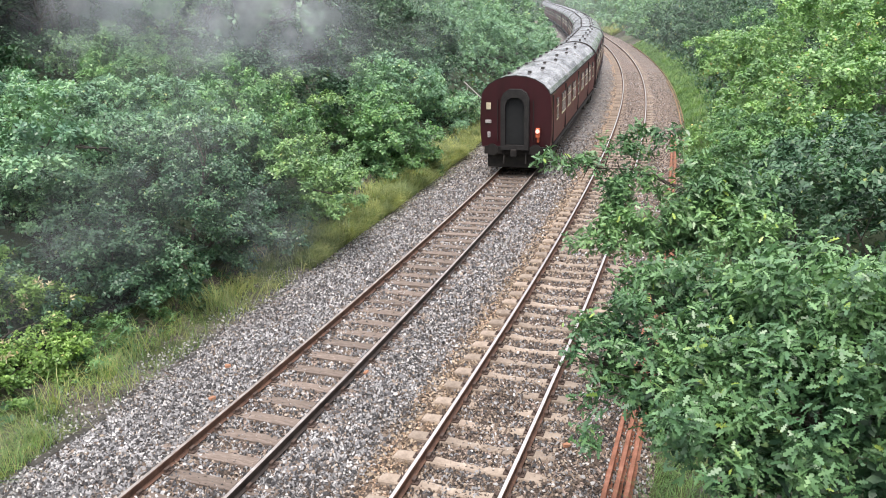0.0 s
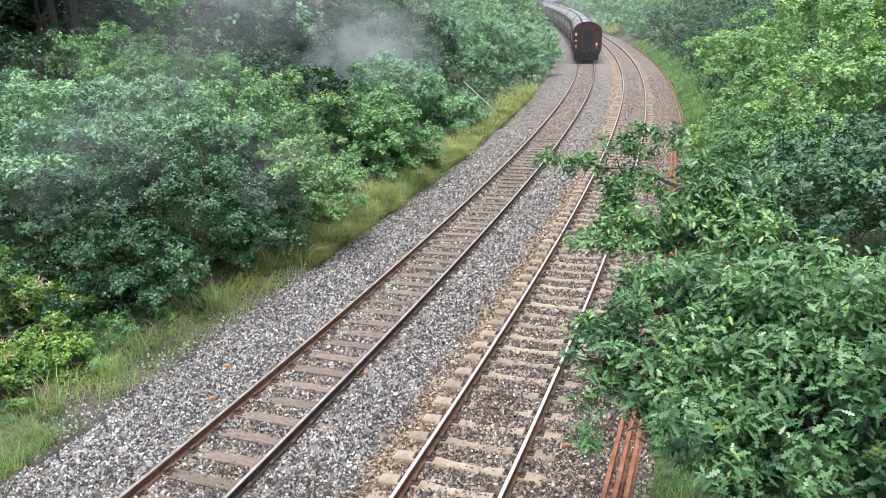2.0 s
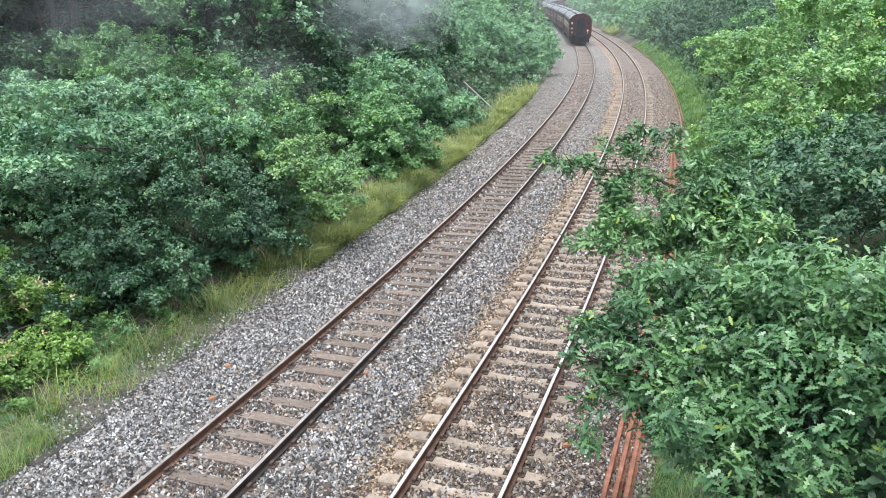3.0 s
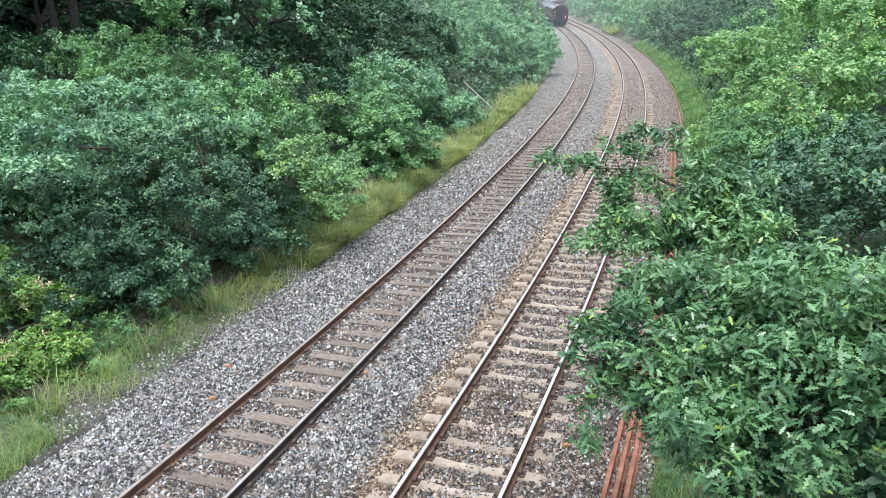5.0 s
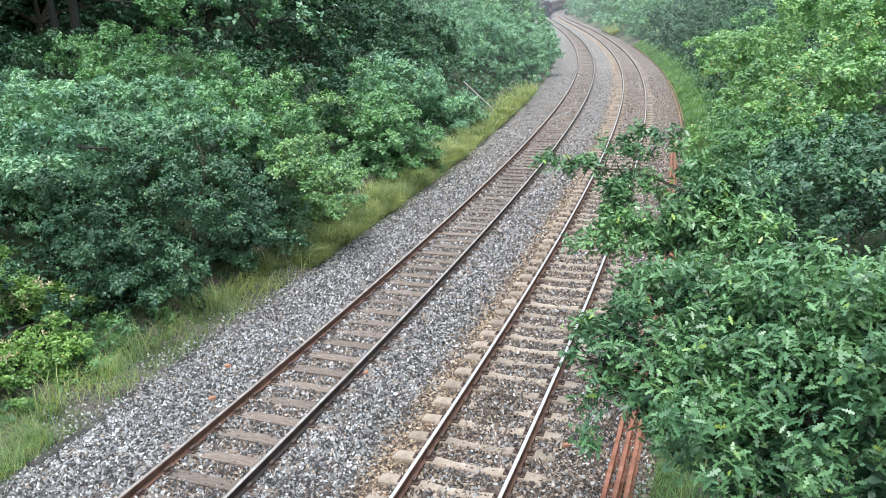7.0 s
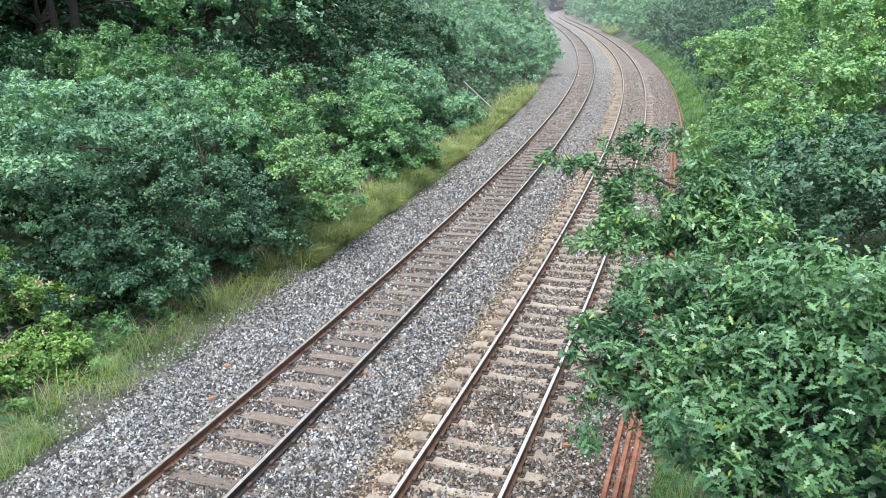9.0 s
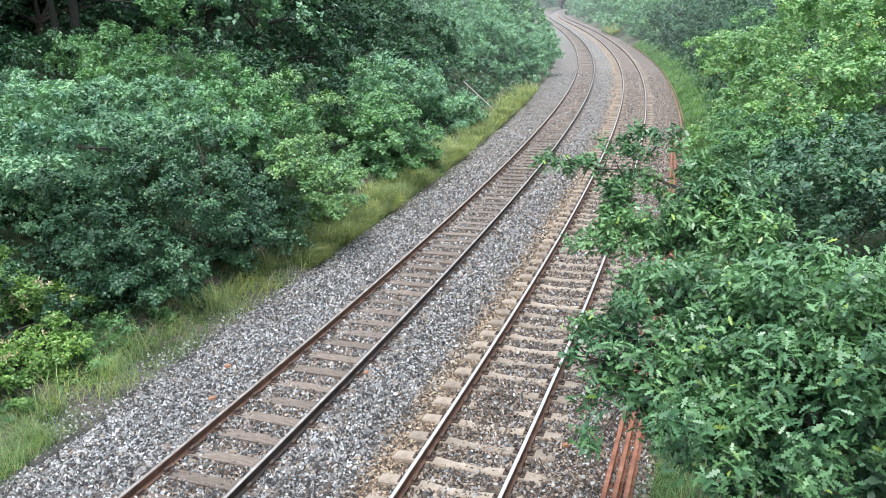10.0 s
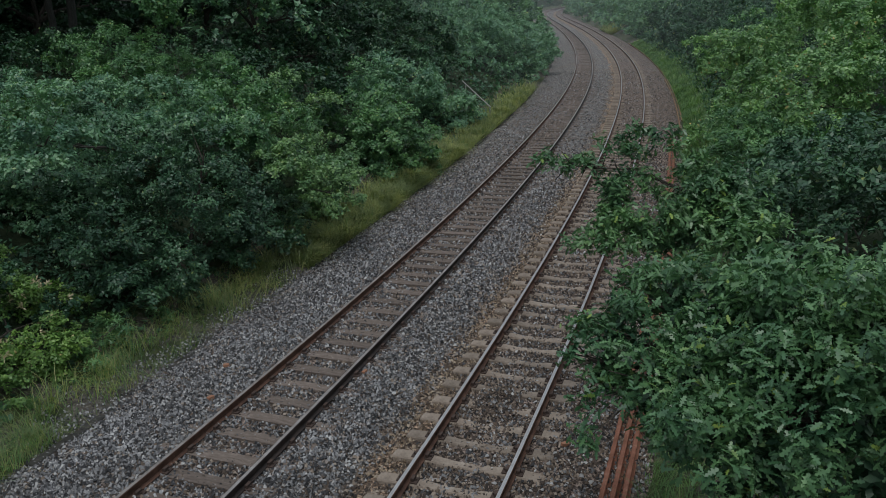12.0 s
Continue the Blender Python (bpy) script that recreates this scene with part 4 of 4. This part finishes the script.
def build_right_bank():
    g = "bushes on the other bank"
    plant("field_maple", [(29.7, 10.8, 4.8, 2.6), (23.6, 11.6, 4.4, 2.1), (22.7, 10.4, 3.6, 1.8), (27.0, 9.4, 3.0, 1.9), (26.0, 12.5, 5.6, 2.4)], 0.115, 430, KITE, M_ASH, "bright green field maple filling the bank", "tree", 301, 0.14, g)
    plant("dogwood_bush", [(22.5, 8.6, 2.3, 1.3), (20.8, 9.3, 2.4, 1.3), (24.5, 8.3, 1.6, 1.2)], 0.08, 760, KITE, M_HAZEL, "fine-leaved green bush on the bank", "bush", 302, 0.06, g)
    plant("elder_bush", [(39.6, 9.0, 3.2, 2.1), (31.6, 8.7, 2.0, 1.6), (35.4, 8.0, 0.9, 1.1), (36.0, 10.5, 4.2, 2.3)], 0.14, 340, KITE, M_ASH, "green elder bush above the rough grass", "bush", 303, 0.08, g)
    plant("lime_sapling", [(10.2, 9.5, 4.3, 0.95), (11.8, 9.2, 3.5, 0.95), (13.5, 9.4, 3.6, 1.1), (10.8, 10.4, 4.9, 1.1), (9.2, 9.9, 4.2, 0.9)], 0.10, 520, KITE, M_SHRUB, "broad-leaved sapling in deep green", "tree", 304, 0.06, g)
    plant("bramble_bush", [(14.8, 8.7, 2.6, 1.2), (16.5, 8.5, 1.9, 1.2), (18.5, 8.6, 1.7, 1.2), (17.0, 9.8, 3.0, 1.4)], 0.10, 520, KITE, M_SHRUB, "tangled bramble bush under the maple", "bush", 305, 0.05, g)
    for k, (s, u, z, r) in enumerate(((48, 10.8, 3.6, 2.6), (56, 10.6, 3.2, 2.8), (66, 11.2, 3.4, 3.4), (77, 11.4, 3.0, 3.4), (87, 10.6, 2.4, 3.6), (98, 10.8, 2.6, 3.6), (110, 10.4, 2.4, 4.0), (124, 10.2, 2.2, 4.2), (138, 9.8, 2.2, 4.2), (155, 10.4, 2.4, 4.4), (175, 10.0, 2.4, 4.6), (200, 10.2, 2.4, 4.8), (230, 9.5, 2.4, 5.0), (262, 9.5, 2.4, 5.2))):
        near = s < 80
        plant("thorn_tree", [(s, u, z, r), (s + 3, u + 3.5, z + 1.6, r), (s - 2.5, u - 0.8, z - 1.0, r * 0.6)], 0.165 if near else (0.28 if s < 130 else 0.46), 105 if near else (38 if s < 130 else 16), KITE, M_SHRUB if 50 < s < 105 else (M_ALDER if k % 2 else M_HAZEL), "dense green thorn tree along the outside of the bend", "tree", 320 + k, 0.14, "trees along the bend")
    for k, (s, u) in enumerate(((170, -9.5), (190, -9), (212, -8.5), (240, -9), (275, -9.5), (310, -10))):
        plant("thorn_tree", [(s, u, 2.2, 4.2), (s + 5, u - 4, 3.6, 4.6)], 0.6, 16, KITE, M_SHRUB, "pale green tree far along the line", "tree", 350 + k, 0.14, "trees along the bend")


OAK = []


def build_oak():
    """The oak by the bridge: its own trunk, and boughs that hang over the far line's cess."""
    s, u = 7.6, 10.3
    b = place(s, u, float(ground_z(u)))
    tree = thing("oak_tree", Matrix.Translation(b), "oak tree with lobed green leaves reaching over the track", "tree")
    low = [(7.1, 6.35, 3.61, 0.34), (7.4, 6.62, 3.66, 0.34), (6.7, 6.14, 3.31, 0.34), (6.4, 6.03, 3.07, 0.28), (6.2, 6.37, 2.9, 0.4), (6.5, 6.66, 3.31, 0.5), (6.0, 6.96, 3.09, 0.55), (7.0, 7.15, 3.61, 0.55), (7.0, 7.67, 3.66, 0.7), (6.8, 8.14, 3.82, 0.7), (6.5, 8.7, 4.02, 0.8), (6.1, 7.52, 3.4, 0.7), (6.1, 8.1, 3.73, 0.8), (5.8, 8.63, 3.94, 0.85), (5.5, 7.11, 2.91, 0.45), (5.2, 7.52, 3.03, 0.55), (5.2, 8.0, 3.38, 0.75), (5.1, 7.87, 2.74, 0.5), (5.2, 9.11, 3.83, 1.0)]
    # leaves along the bough, then what hangs below it over the rails and towards the trunk
    spray = [(10.7, 4.5, 4.39, 0.12), (10.8, 4.74, 4.34, 0.16), (10.8, 5.02, 4.22, 0.18), (10.8, 5.27, 4.33, 0.2), (11.0, 5.48, 4.57, 0.13), (11.0, 5.75, 4.54, 0.2), (11.0, 6.04, 4.49, 0.19), (11.1, 6.15, 4.7, 0.13), (11.1, 6.44, 4.72, 0.17), (10.6, 6.65, 4.64, 0.14), (11.1, 5.99, 4.88, 0.13)]
    hanging = [(10.7, 5.73, 3.82, 0.3), (10.5, 5.62, 3.44, 0.28), (10.5, 5.96, 3.29, 0.3), (10.8, 6.12, 4.08, 0.22), (10.8, 5.62, 4.06, 0.22), (10.3, 5.55, 3.1, 0.15), (10.2, 5.16, 3.15, 0.16), (10.4, 5.34, 3.22, 0.13), (10.4, 6.9, 4.3, 0.3), (10.3, 7.16, 4.0, 0.42), (10.1, 6.74, 3.67, 0.34), (10.4, 7.41, 4.14, 0.42), (10.0, 7.07, 3.45, 0.4), (10.1, 7.66, 3.64, 0.45), (10.8, 6.48, 3.86, 0.18), (10.4, 6.63, 3.15, 0.24)]
    inward = [(5.7, 6.2, 2.47, 0.12), (5.8, 6.1, 2.49, 0.09), (9.5, 7.83, 3.82, 0.3), (9.1, 7.8, 3.61, 0.35), (10.4, 5.84, 3.59, 0.32), (10.3, 6.12, 3.46, 0.28), (10.2, 5.75, 3.28, 0.26), (10.1, 6.32, 3.24, 0.26), (10.7, 5.83, 3.97, 0.22), (10.3, 6.79, 4.0, 0.34), (10.1, 7.01, 3.75, 0.38), (10.0, 7.32, 3.77, 0.4), (9.7, 7.53, 3.55, 0.42), (10.2, 6.42, 3.44, 0.26), (10.1, 6.72, 3.45, 0.3), (10.3, 5.52, 3.37, 0.18)]
    high = spray + hanging + inward
    rng = random.Random(5)
    bm = limbs(b, [place(*q[:3]) for q in low], 0.11, rng, 0.2)
    part("trunk", bm, M_BARK, tree)
    tip = [Vector(place(*q)) - Vector(b) for q in ((8.7, 8.38, 3.39), (10.1, 7.79, 3.71), (10.8, 6.55, 4.05), (10.9, 5.93, 4.24), (10.8, 5.32, 4.25), (10.7, 4.53, 4.37))]
    bm = bmesh.new()
    for i in range(5):
        rod(bm, tip[i], tip[i + 1], 0.040 * 0.74 ** i, 0.040 * 0.74 ** (i + 1), 7)
    rod(bm, Vector((0, 0, 1.4)), tip[0], 0.08, 0.045, 7)
    for i in range(26):
        a = tip[1].lerp(tip[3], rng.random()) if i % 2 else tip[3].lerp(tip[5], rng.random())
        rod(bm, a, a + Vector((rng.uniform(-0.3, 0.3), rng.uniform(-0.3, 0.3), rng.uniform(-0.35, 0.25))), 0.011, 0.004, 5)
    bough = part("bough", bm, M_BARK, tree, "thin dark bough reaching over the rails")
    part("twig", rod(bmesh.new(), Vector(place(6.1, 6.57, 2.83)) - Vector(b), Vector(place(5.7, 6.14, 2.49)) - Vector(b), 0.010, 0.004, 5), M_BARK, tree)
    a = part("low_crown", crown_mesh("low_crown", low, b, 0.112, 370, LOBED, M_OAK, 401, 7, 0.7, 0.85, 0.72, 0.35), None, tree)
    c = part("high_crown", crown_mesh("high_crown", high, b, 0.106, 620, LOBED, M_OAK, 402, 7, 0.7, 0.85, 0.68, 0.35), None, tree)
    # darker woodland leaves stand for the shade inside the oak's crown
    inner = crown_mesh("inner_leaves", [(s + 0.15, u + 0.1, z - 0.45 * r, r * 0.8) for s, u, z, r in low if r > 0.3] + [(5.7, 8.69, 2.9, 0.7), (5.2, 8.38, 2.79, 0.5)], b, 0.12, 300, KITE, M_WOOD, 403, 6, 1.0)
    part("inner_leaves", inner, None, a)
    OAK.extend([a, c, bough])


def build_undergrowth():
    """Brambles, ivy and seedlings that cover the banks' earth."""
    rng = np.random.default_rng(51)
    for name, u0, u1, mat, seed in (("left", -4.3, -30.0, M_SHRUB, 1), ("right", 8.0, 22.0, M_SHRUB, 2)):
        n = 34000
        s = 2 + 118 * rng.random(n) ** 1.5
        u = u0 + (u1 - u0) * rng.random(n) ** 1.4
        hump = 0.5 + 0.5 * np.sin(s * 1.1 + np.sin(u * 0.9) * 2) * np.sin(u * 1.3 + 1.0)
        z = ground_z(u) + rng.random(n) * (0.15 + 0.75 * hump) * np.clip(np.abs(u - u0) / 1.5, 0.15, 1)
        nor = unit(rng.normal(0, 0.5, (n, 3)) + (0, 0, 1))
        ax = unit(rng.normal(size=(n, 3)) + (0, 0, 0.1))
        me = leaf_mesh("undergrowth", place(s, u, z), ax, nor, (0.12 + 0.002 * s) * rng.uniform(0.8, 1.6, n), KITE, mat)
        tagged(new("undergrowth", me), "low bramble and ivy covering the bank", "undergrowth", kind="stuff")


def grass(name, s, u, height, mat, label, seed, lean=0.8):
    rng = np.random.default_rng(seed)
    n = len(s)
    p = place(s, u, ground_z(u) - 0.02)
    drift = 0.5 + 0.5 * np.sin(s * 3.7 + 2.5 * np.sin(u * 4.1)) * np.sin(u * 5.3 + 1.9 * np.sin(s * 1.3))
    h = height * rng.uniform(0.5, 1.3, n) * (0.4 + 1.0 * drift)
    tuft = np.stack([np.sin(s * 2.1 + u), np.cos(s * 1.7 - u * 2), np.zeros(n)], 1) * 0.5
    d = (rng.normal(0, 1, (n, 3)) * (1, 1, 0) + tuft) * lean
    w = unit(np.cross(unit(d + (0, 0, 1e-3)), np.array([0, 0, 1.0]))) * (0.0036 + 0.0002 * np.maximum(s, 0))[:, None]
    m = p + d * h[:, None] * 0.35 + np.stack([0 * h, 0 * h, h * 0.6], 1)
    t = p + d * h[:, None] + np.stack([0 * h, 0 * h, h * 0.75], 1)
    v = np.stack([p - w, p + w, m + w * 0.8, t, m - w * 0.8], 1).reshape(-1, 3)
    f = (np.array([(0, 1, 2), (0, 2, 4), (4, 2, 3)])[None] + 5 * np.arange(n)[:, None, None]).reshape(-1, 3)
    tagged(new(name, mesh_of(name, v, f, mat)), label, "grass", kind="stuff")


def build_grass():
    rng = np.random.default_rng(61)
    n = 76000
    s = np.concatenate([3 + 30 * rng.random(n // 2), 16 + 55 * rng.random(n // 2)])
    u = -3.30 - np.abs(rng.normal(0, 0.6, n))
    thin = (s > 7.6) & (s < 17.0) & (u > -3.95)
    patchy = 0.5 + 0.5 * np.sin(s * 2.3 + 2 * np.sin(u * 3)) * np.sin(s * 0.9 + u)
    keep = (u > -6.0) & (rng.random(n) < np.where(thin, 0.03 + 0.22 * patchy ** 3, 0.16 + 0.84 * patchy) * np.clip((60 - s) / 8, 0, 1))
    s, u = s[keep], u[keep]
    fresh = rng.random(len(s)) < np.clip((17 - s) / 14, 0.06, 0.5)
    grass("verge_grass", s[~fresh], u[~fresh], 0.56, M_GRASS, "long straw-yellow and green grass along the verge", 62)
    grass("verge_grass", s[fresh], u[fresh], 0.50, M_GREENGRASS, "fresh green grass among the straw of the verge", 65)
    s = 4 + 100 * rng.random(30000)
    u = np.where(s < 36, 6.5, 6.74) + np.abs(rng.normal(0, 0.9, 30000))
    grass("cess_grass", s, u, 0.38, M_GREENGRASS, "green grass below the bushes beside the rusty rails", 63)
    s = 128 + 12 * rng.random(2500)
    u = 6.3 + 1.6 * rng.random(2500)
    grass("straw_grass", s, u, 1.1, M_GRASS, "patch of tall dry yellow grass beside the line", 64)


def build_small_things():
    # white handrail down the verge
    rail = thing("handrail", Matrix.Identity(4), "thin white metal handrail by the verge", "handrail")
    a, b = Vector(place(46.3, -6.4, 1.62)), Vector(place(43.5, -4.1, 0.42))
    part("top_rail", rod(bmesh.new(), a, b, 0.028, n=8), M_WHITE, rail)
    for k in (0.12, 0.98):
        p = a.lerp(b, k)
        part("post", rod(bmesh.new(), (p.x, p.y, -0.4), p, 0.03, n=8), M_WHITE, rail)
    # orange scraps on the ballast
    rng = random.Random(3)
    for s, u in ((10.64, -1.9), (9.31, -1.36), (11.15, 0.95), (9.72, 5.2)):
        bm = bmesh.new()
        bmesh.ops.create_cube(bm, size=1)
        for v in bm.verts:
            v.co = Vector((v.co.x * 0.12, v.co.y * 0.07, v.co.z * 0.05)) + Vector([rng.uniform(-0.012, 0.012) for _ in range(3)])
        me = bpy.data.meshes.new("brick_fragment")
        bm.to_mesh(me)
        bm.free()
        me.materials.append(M_BRICKBIT)
        ob = new("brick_fragment", me)
        ob.matrix_world = on_line(s, u, float(bed_z(u)) + 0.035, rng.uniform(0, 90))
        tagged(ob, "orange brick fragment lying on the ballast", "brick", "orange fragments")


M_PETAL = plain("petal_cream", [(0.3, (0.55, 0.45, 0.24)), (0.7, (0.75, 0.68, 0.45))], 8, 0.7)
M_BRICKBIT = plain("orange_brick", [(0.3, (0.36, 0.16, 0.09)), (0.7, (0.50, 0.27, 0.17))], 12, 0.85)


# ---- steam left by the engine ----
def steam_material(name, share):
    m, t, b = material(name)
    c = t.nodes.new("ShaderNodeTexCoord")
    grad = t.nodes.new("ShaderNodeTexGradient")
    grad.gradient_type = "SPHERICAL"
    t.links.new(c.outputs["Object"], grad.inputs[0])
    soft = ramp(t, grad.outputs[0], [(0.0, (0, 0, 0)), (0.3, (0.22, 0.22, 0.22)), (0.75, (1, 1, 1))])
    puff = ramp(t, noise_tex(t, 1.7, 5, 0.55), [(0.36, (0, 0, 0)), (0.66, (1, 1, 1))])
    mask = mixed(t, soft, puff, 1.0, "MULTIPLY")
    scaled = mixed(t, mask, (share, share, share), 1.0, "MULTIPLY")
    tr = t.nodes.new("ShaderNodeBsdfTransparent")
    df = t.nodes.new("ShaderNodeBsdfDiffuse")
    df.inputs["Color"].default_value = (0.85, 0.89, 0.97, 1)
    tl = t.nodes.new("ShaderNodeBsdfTranslucent")
    tl.inputs["Color"].default_value = (0.85, 0.89, 0.97, 1)
    ad = t.nodes.new("ShaderNodeMixShader")
    t.links.new(df.outputs[0], ad.inputs[1])
    t.links.new(tl.outputs[0], ad.inputs[2])
    mx = t.nodes.new("ShaderNodeMixShader")
    t.links.new(scaled, mx.inputs[0])
    t.links.new(tr.outputs[0], mx.inputs[1])
    t.links.new(ad.outputs[0], mx.inputs[2])
    t.links.new(mx.outputs[0], t.nodes["Material Output"].inputs["Surface"])
    return m


STEAM = []


def build_steam():
    """Drifting wisps: each a billowed sheet of thin steam, rigid, carried along by the train's draught."""
    spec = (("thick", 0.56, [(24.0, -9.0, 6.4, 4.2), (22.4, -13.5, 7.2, 4.4), (22.0, -11.0, 7.4, 4.2), (27.0, -8.0, 5.8, 3.2)]),
            ("thin", 0.13, [(15.0, -5.6, 5.6, 3.4), (9.8, -2.0, 4.4, 2.8), (6.6, -1.9, 3.6, 2.0), (29.0, -7.0, 4.6, 3.2), (38.0, -7.0, 4.4, 4.0), (11.5, -1.0, 2.4, 1.6)]))
    rng = np.random.default_rng(8)
    for kind, share, spots in spec:
        mat = steam_material("steam_" + kind, share)
        for s, u, z, r in spots:
            a, b = np.meshgrid(np.linspace(0, 1, 9), np.linspace(0, 2 * math.pi, 25)[:-1], indexing="ij")
            ph = rng.uniform(0, 6, 4)
            y = 0.35 * (1 - a ** 2) + 0.10 * a * np.sin(a * 7 + ph[0]) * np.sin(3 * b + ph[1])
            rr = a * (1 + 0.12 * np.sin(3 * b + ph[2]) * a)
            v = np.stack([rr * np.cos(b), -y, rr * np.sin(b) * 0.75], -1).reshape(-1, 3)
            f = [(i * 24 + j, i * 24 + (j + 1) % 24, (i + 1) * 24 + (j + 1) % 24, (i + 1) * 24 + j) for i in range(8) for j in range(24)]
            ob = new("steam_wisp", mesh_of("steam_wisp", v, f, mat, True))
            ob.scale = (r, r, r)
            ob.visible_shadow = False
            tagged(ob, "drifting wisp of thin white engine steam", "steam", "wisps of steam")
            STEAM.append((ob, s, u, z, kind))


def build_mist():
    """Thin pale sheets that stand for mist and haze far along the bend."""
    m, t, b = material("mist")
    c = t.nodes.new("ShaderNodeTexCoord")
    grad = t.nodes.new("ShaderNodeTexGradient")
    grad.gradient_type = "SPHERICAL"
    t.links.new(c.outputs["Object"], grad.inputs[0])
    amount = ramp(t, grad.outputs[0], [(0.0, (0, 0, 0)), (0.5, (0.017, 0.017, 0.017))])
    tr = t.nodes.new("ShaderNodeBsdfTransparent")
    df = t.nodes.new("ShaderNodeBsdfTranslucent")
    df.inputs["Color"].default_value = (0.86, 0.92, 1.0, 1)
    d2 = t.nodes.new("ShaderNodeBsdfDiffuse")
    d2.inputs["Color"].default_value = (0.86, 0.92, 1.0, 1)
    both = t.nodes.new("ShaderNodeAddShader")
    t.links.new(df.outputs[0], both.inputs[0])
    t.links.new(d2.outputs[0], both.inputs[1])
    mx = t.nodes.new("ShaderNodeMixShader")
    t.links.new(amount, mx.inputs[0])
    t.links.new(tr.outputs[0], mx.inputs[1])
    t.links.new(both.outputs[0], mx.inputs[2])
    t.links.new(mx.outputs[0], t.nodes["Material Output"].inputs["Surface"])
    for s, r in ((52, 26), (74, 28), (98, 32), (124, 35), (152, 38), (184, 42)):
        a, w = np.meshgrid(np.linspace(0, 1, 9), np.linspace(0, 2 * math.pi, 33)[:-1], indexing="ij")
        v = np.stack([a * np.cos(w), 0.18 * (1 - a * a) + 0.02 * np.sin(5 * w) * a, a * np.sin(w)], -1).reshape(-1, 3)
        f = [(i * 32 + j, i * 32 + (j + 1) % 32, (i + 1) * 32 + (j + 1) % 32, (i + 1) * 32 + j) for i in range(8) for j in range(32)]
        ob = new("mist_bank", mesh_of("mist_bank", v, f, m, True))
        ob.matrix_world = on_line(s, 1.0, 4.0) @ Matrix.Diagonal((r, r, r * 0.8, 1))
        ob.visible_shadow = False
        tagged(ob, "thin still mist hanging across the cutting", "mist", "mist along the bend")


# ---- build ----
build_ground()
build_bed()
build_kerb()
build_train()
build_left_bank()
build_wood()
build_tall_trunks()
build_deep_wood()
build_understorey()
build_right_bank()
build_oak()
build_undergrowth()
build_grass()
build_blossom()
build_small_things()
build_spares()
build_steam()
build_mist()
build_track(0.0, timber_sleeper(), 0.641, -6.305, M_RUST, M_DULL, "railway line on weathered brown timber sleepers in grey ballast", M_CHAIR, (M_RUST, M_DARKSTEEL))
build_track(SPACING, concrete_sleeper(), 0.625, -5.67, M_RUST, M_SHINE, "railway line on pale concrete sleepers with bright railheads", M_CHAIR, (M_RUST, M_RUST))
build_stones()


def motions():
    # the train runs away along the bend, gaining a little speed
    for k, coach in enumerate(TRAIN):
        s0 = 28.5 + k * (LENGTH + GAP)
        walk(coach, [(0.5 * i, coach_pose(s0 + 24.4 * 0.5 * i + 0.2 * (0.5 * i) ** 2)) for i in range(25)])
    # oak boughs rock in the draught, less and less
    a, c, bough = OAK
    for ob, size in ((a, 0.35), (c, 0.30), (bough, 0.30)):
        rows = []
        for i in range(49):
            t = 0.25 * i
            w = size * (math.exp(-t / 3.0) + 0.15)
            rows.append((t, pose(0, 0, 0, w * math.sin(4.1 * t), w * math.cos(3.3 * t + 1), 0.5 * w * math.sin(2.3 * t))))
        walk(ob, rows)
    # steam drifts with the train, then rises away over the trees
    for i, (ob, s, u, z, kind) in enumerate(STEAM):
        rows = []
        for k in range(25):
            t = 0.5 * k
            # the engine's plume sinks over the bushes, then lifts off; thin wisps clear sooner
            go = 4.4 * t if kind == "thick" else 0.8 * t
            sink = -(2.0 if i in (0, 3) else 0.9) * t * math.exp(-t / 3.5) if kind == "thick" else 0.0
            rise = sink + (1.5 * max(0.0, t - (1.6 if i in (0, 3) else 1.0)) ** 2 if kind == "thick" else 0.26 * t ** 2.2)
            p = place(s + go, u - (0.0 if kind == "thick" else 0.35 * t + 0.05 * t * t), z + rise)
            turn = math.degrees(math.atan2(p[0], p[1]))
            rows.append((t, Matrix.Translation(p) @ pose(0, 0, 0, 0, 0, -turn)))
        walk(ob, rows)


motions()
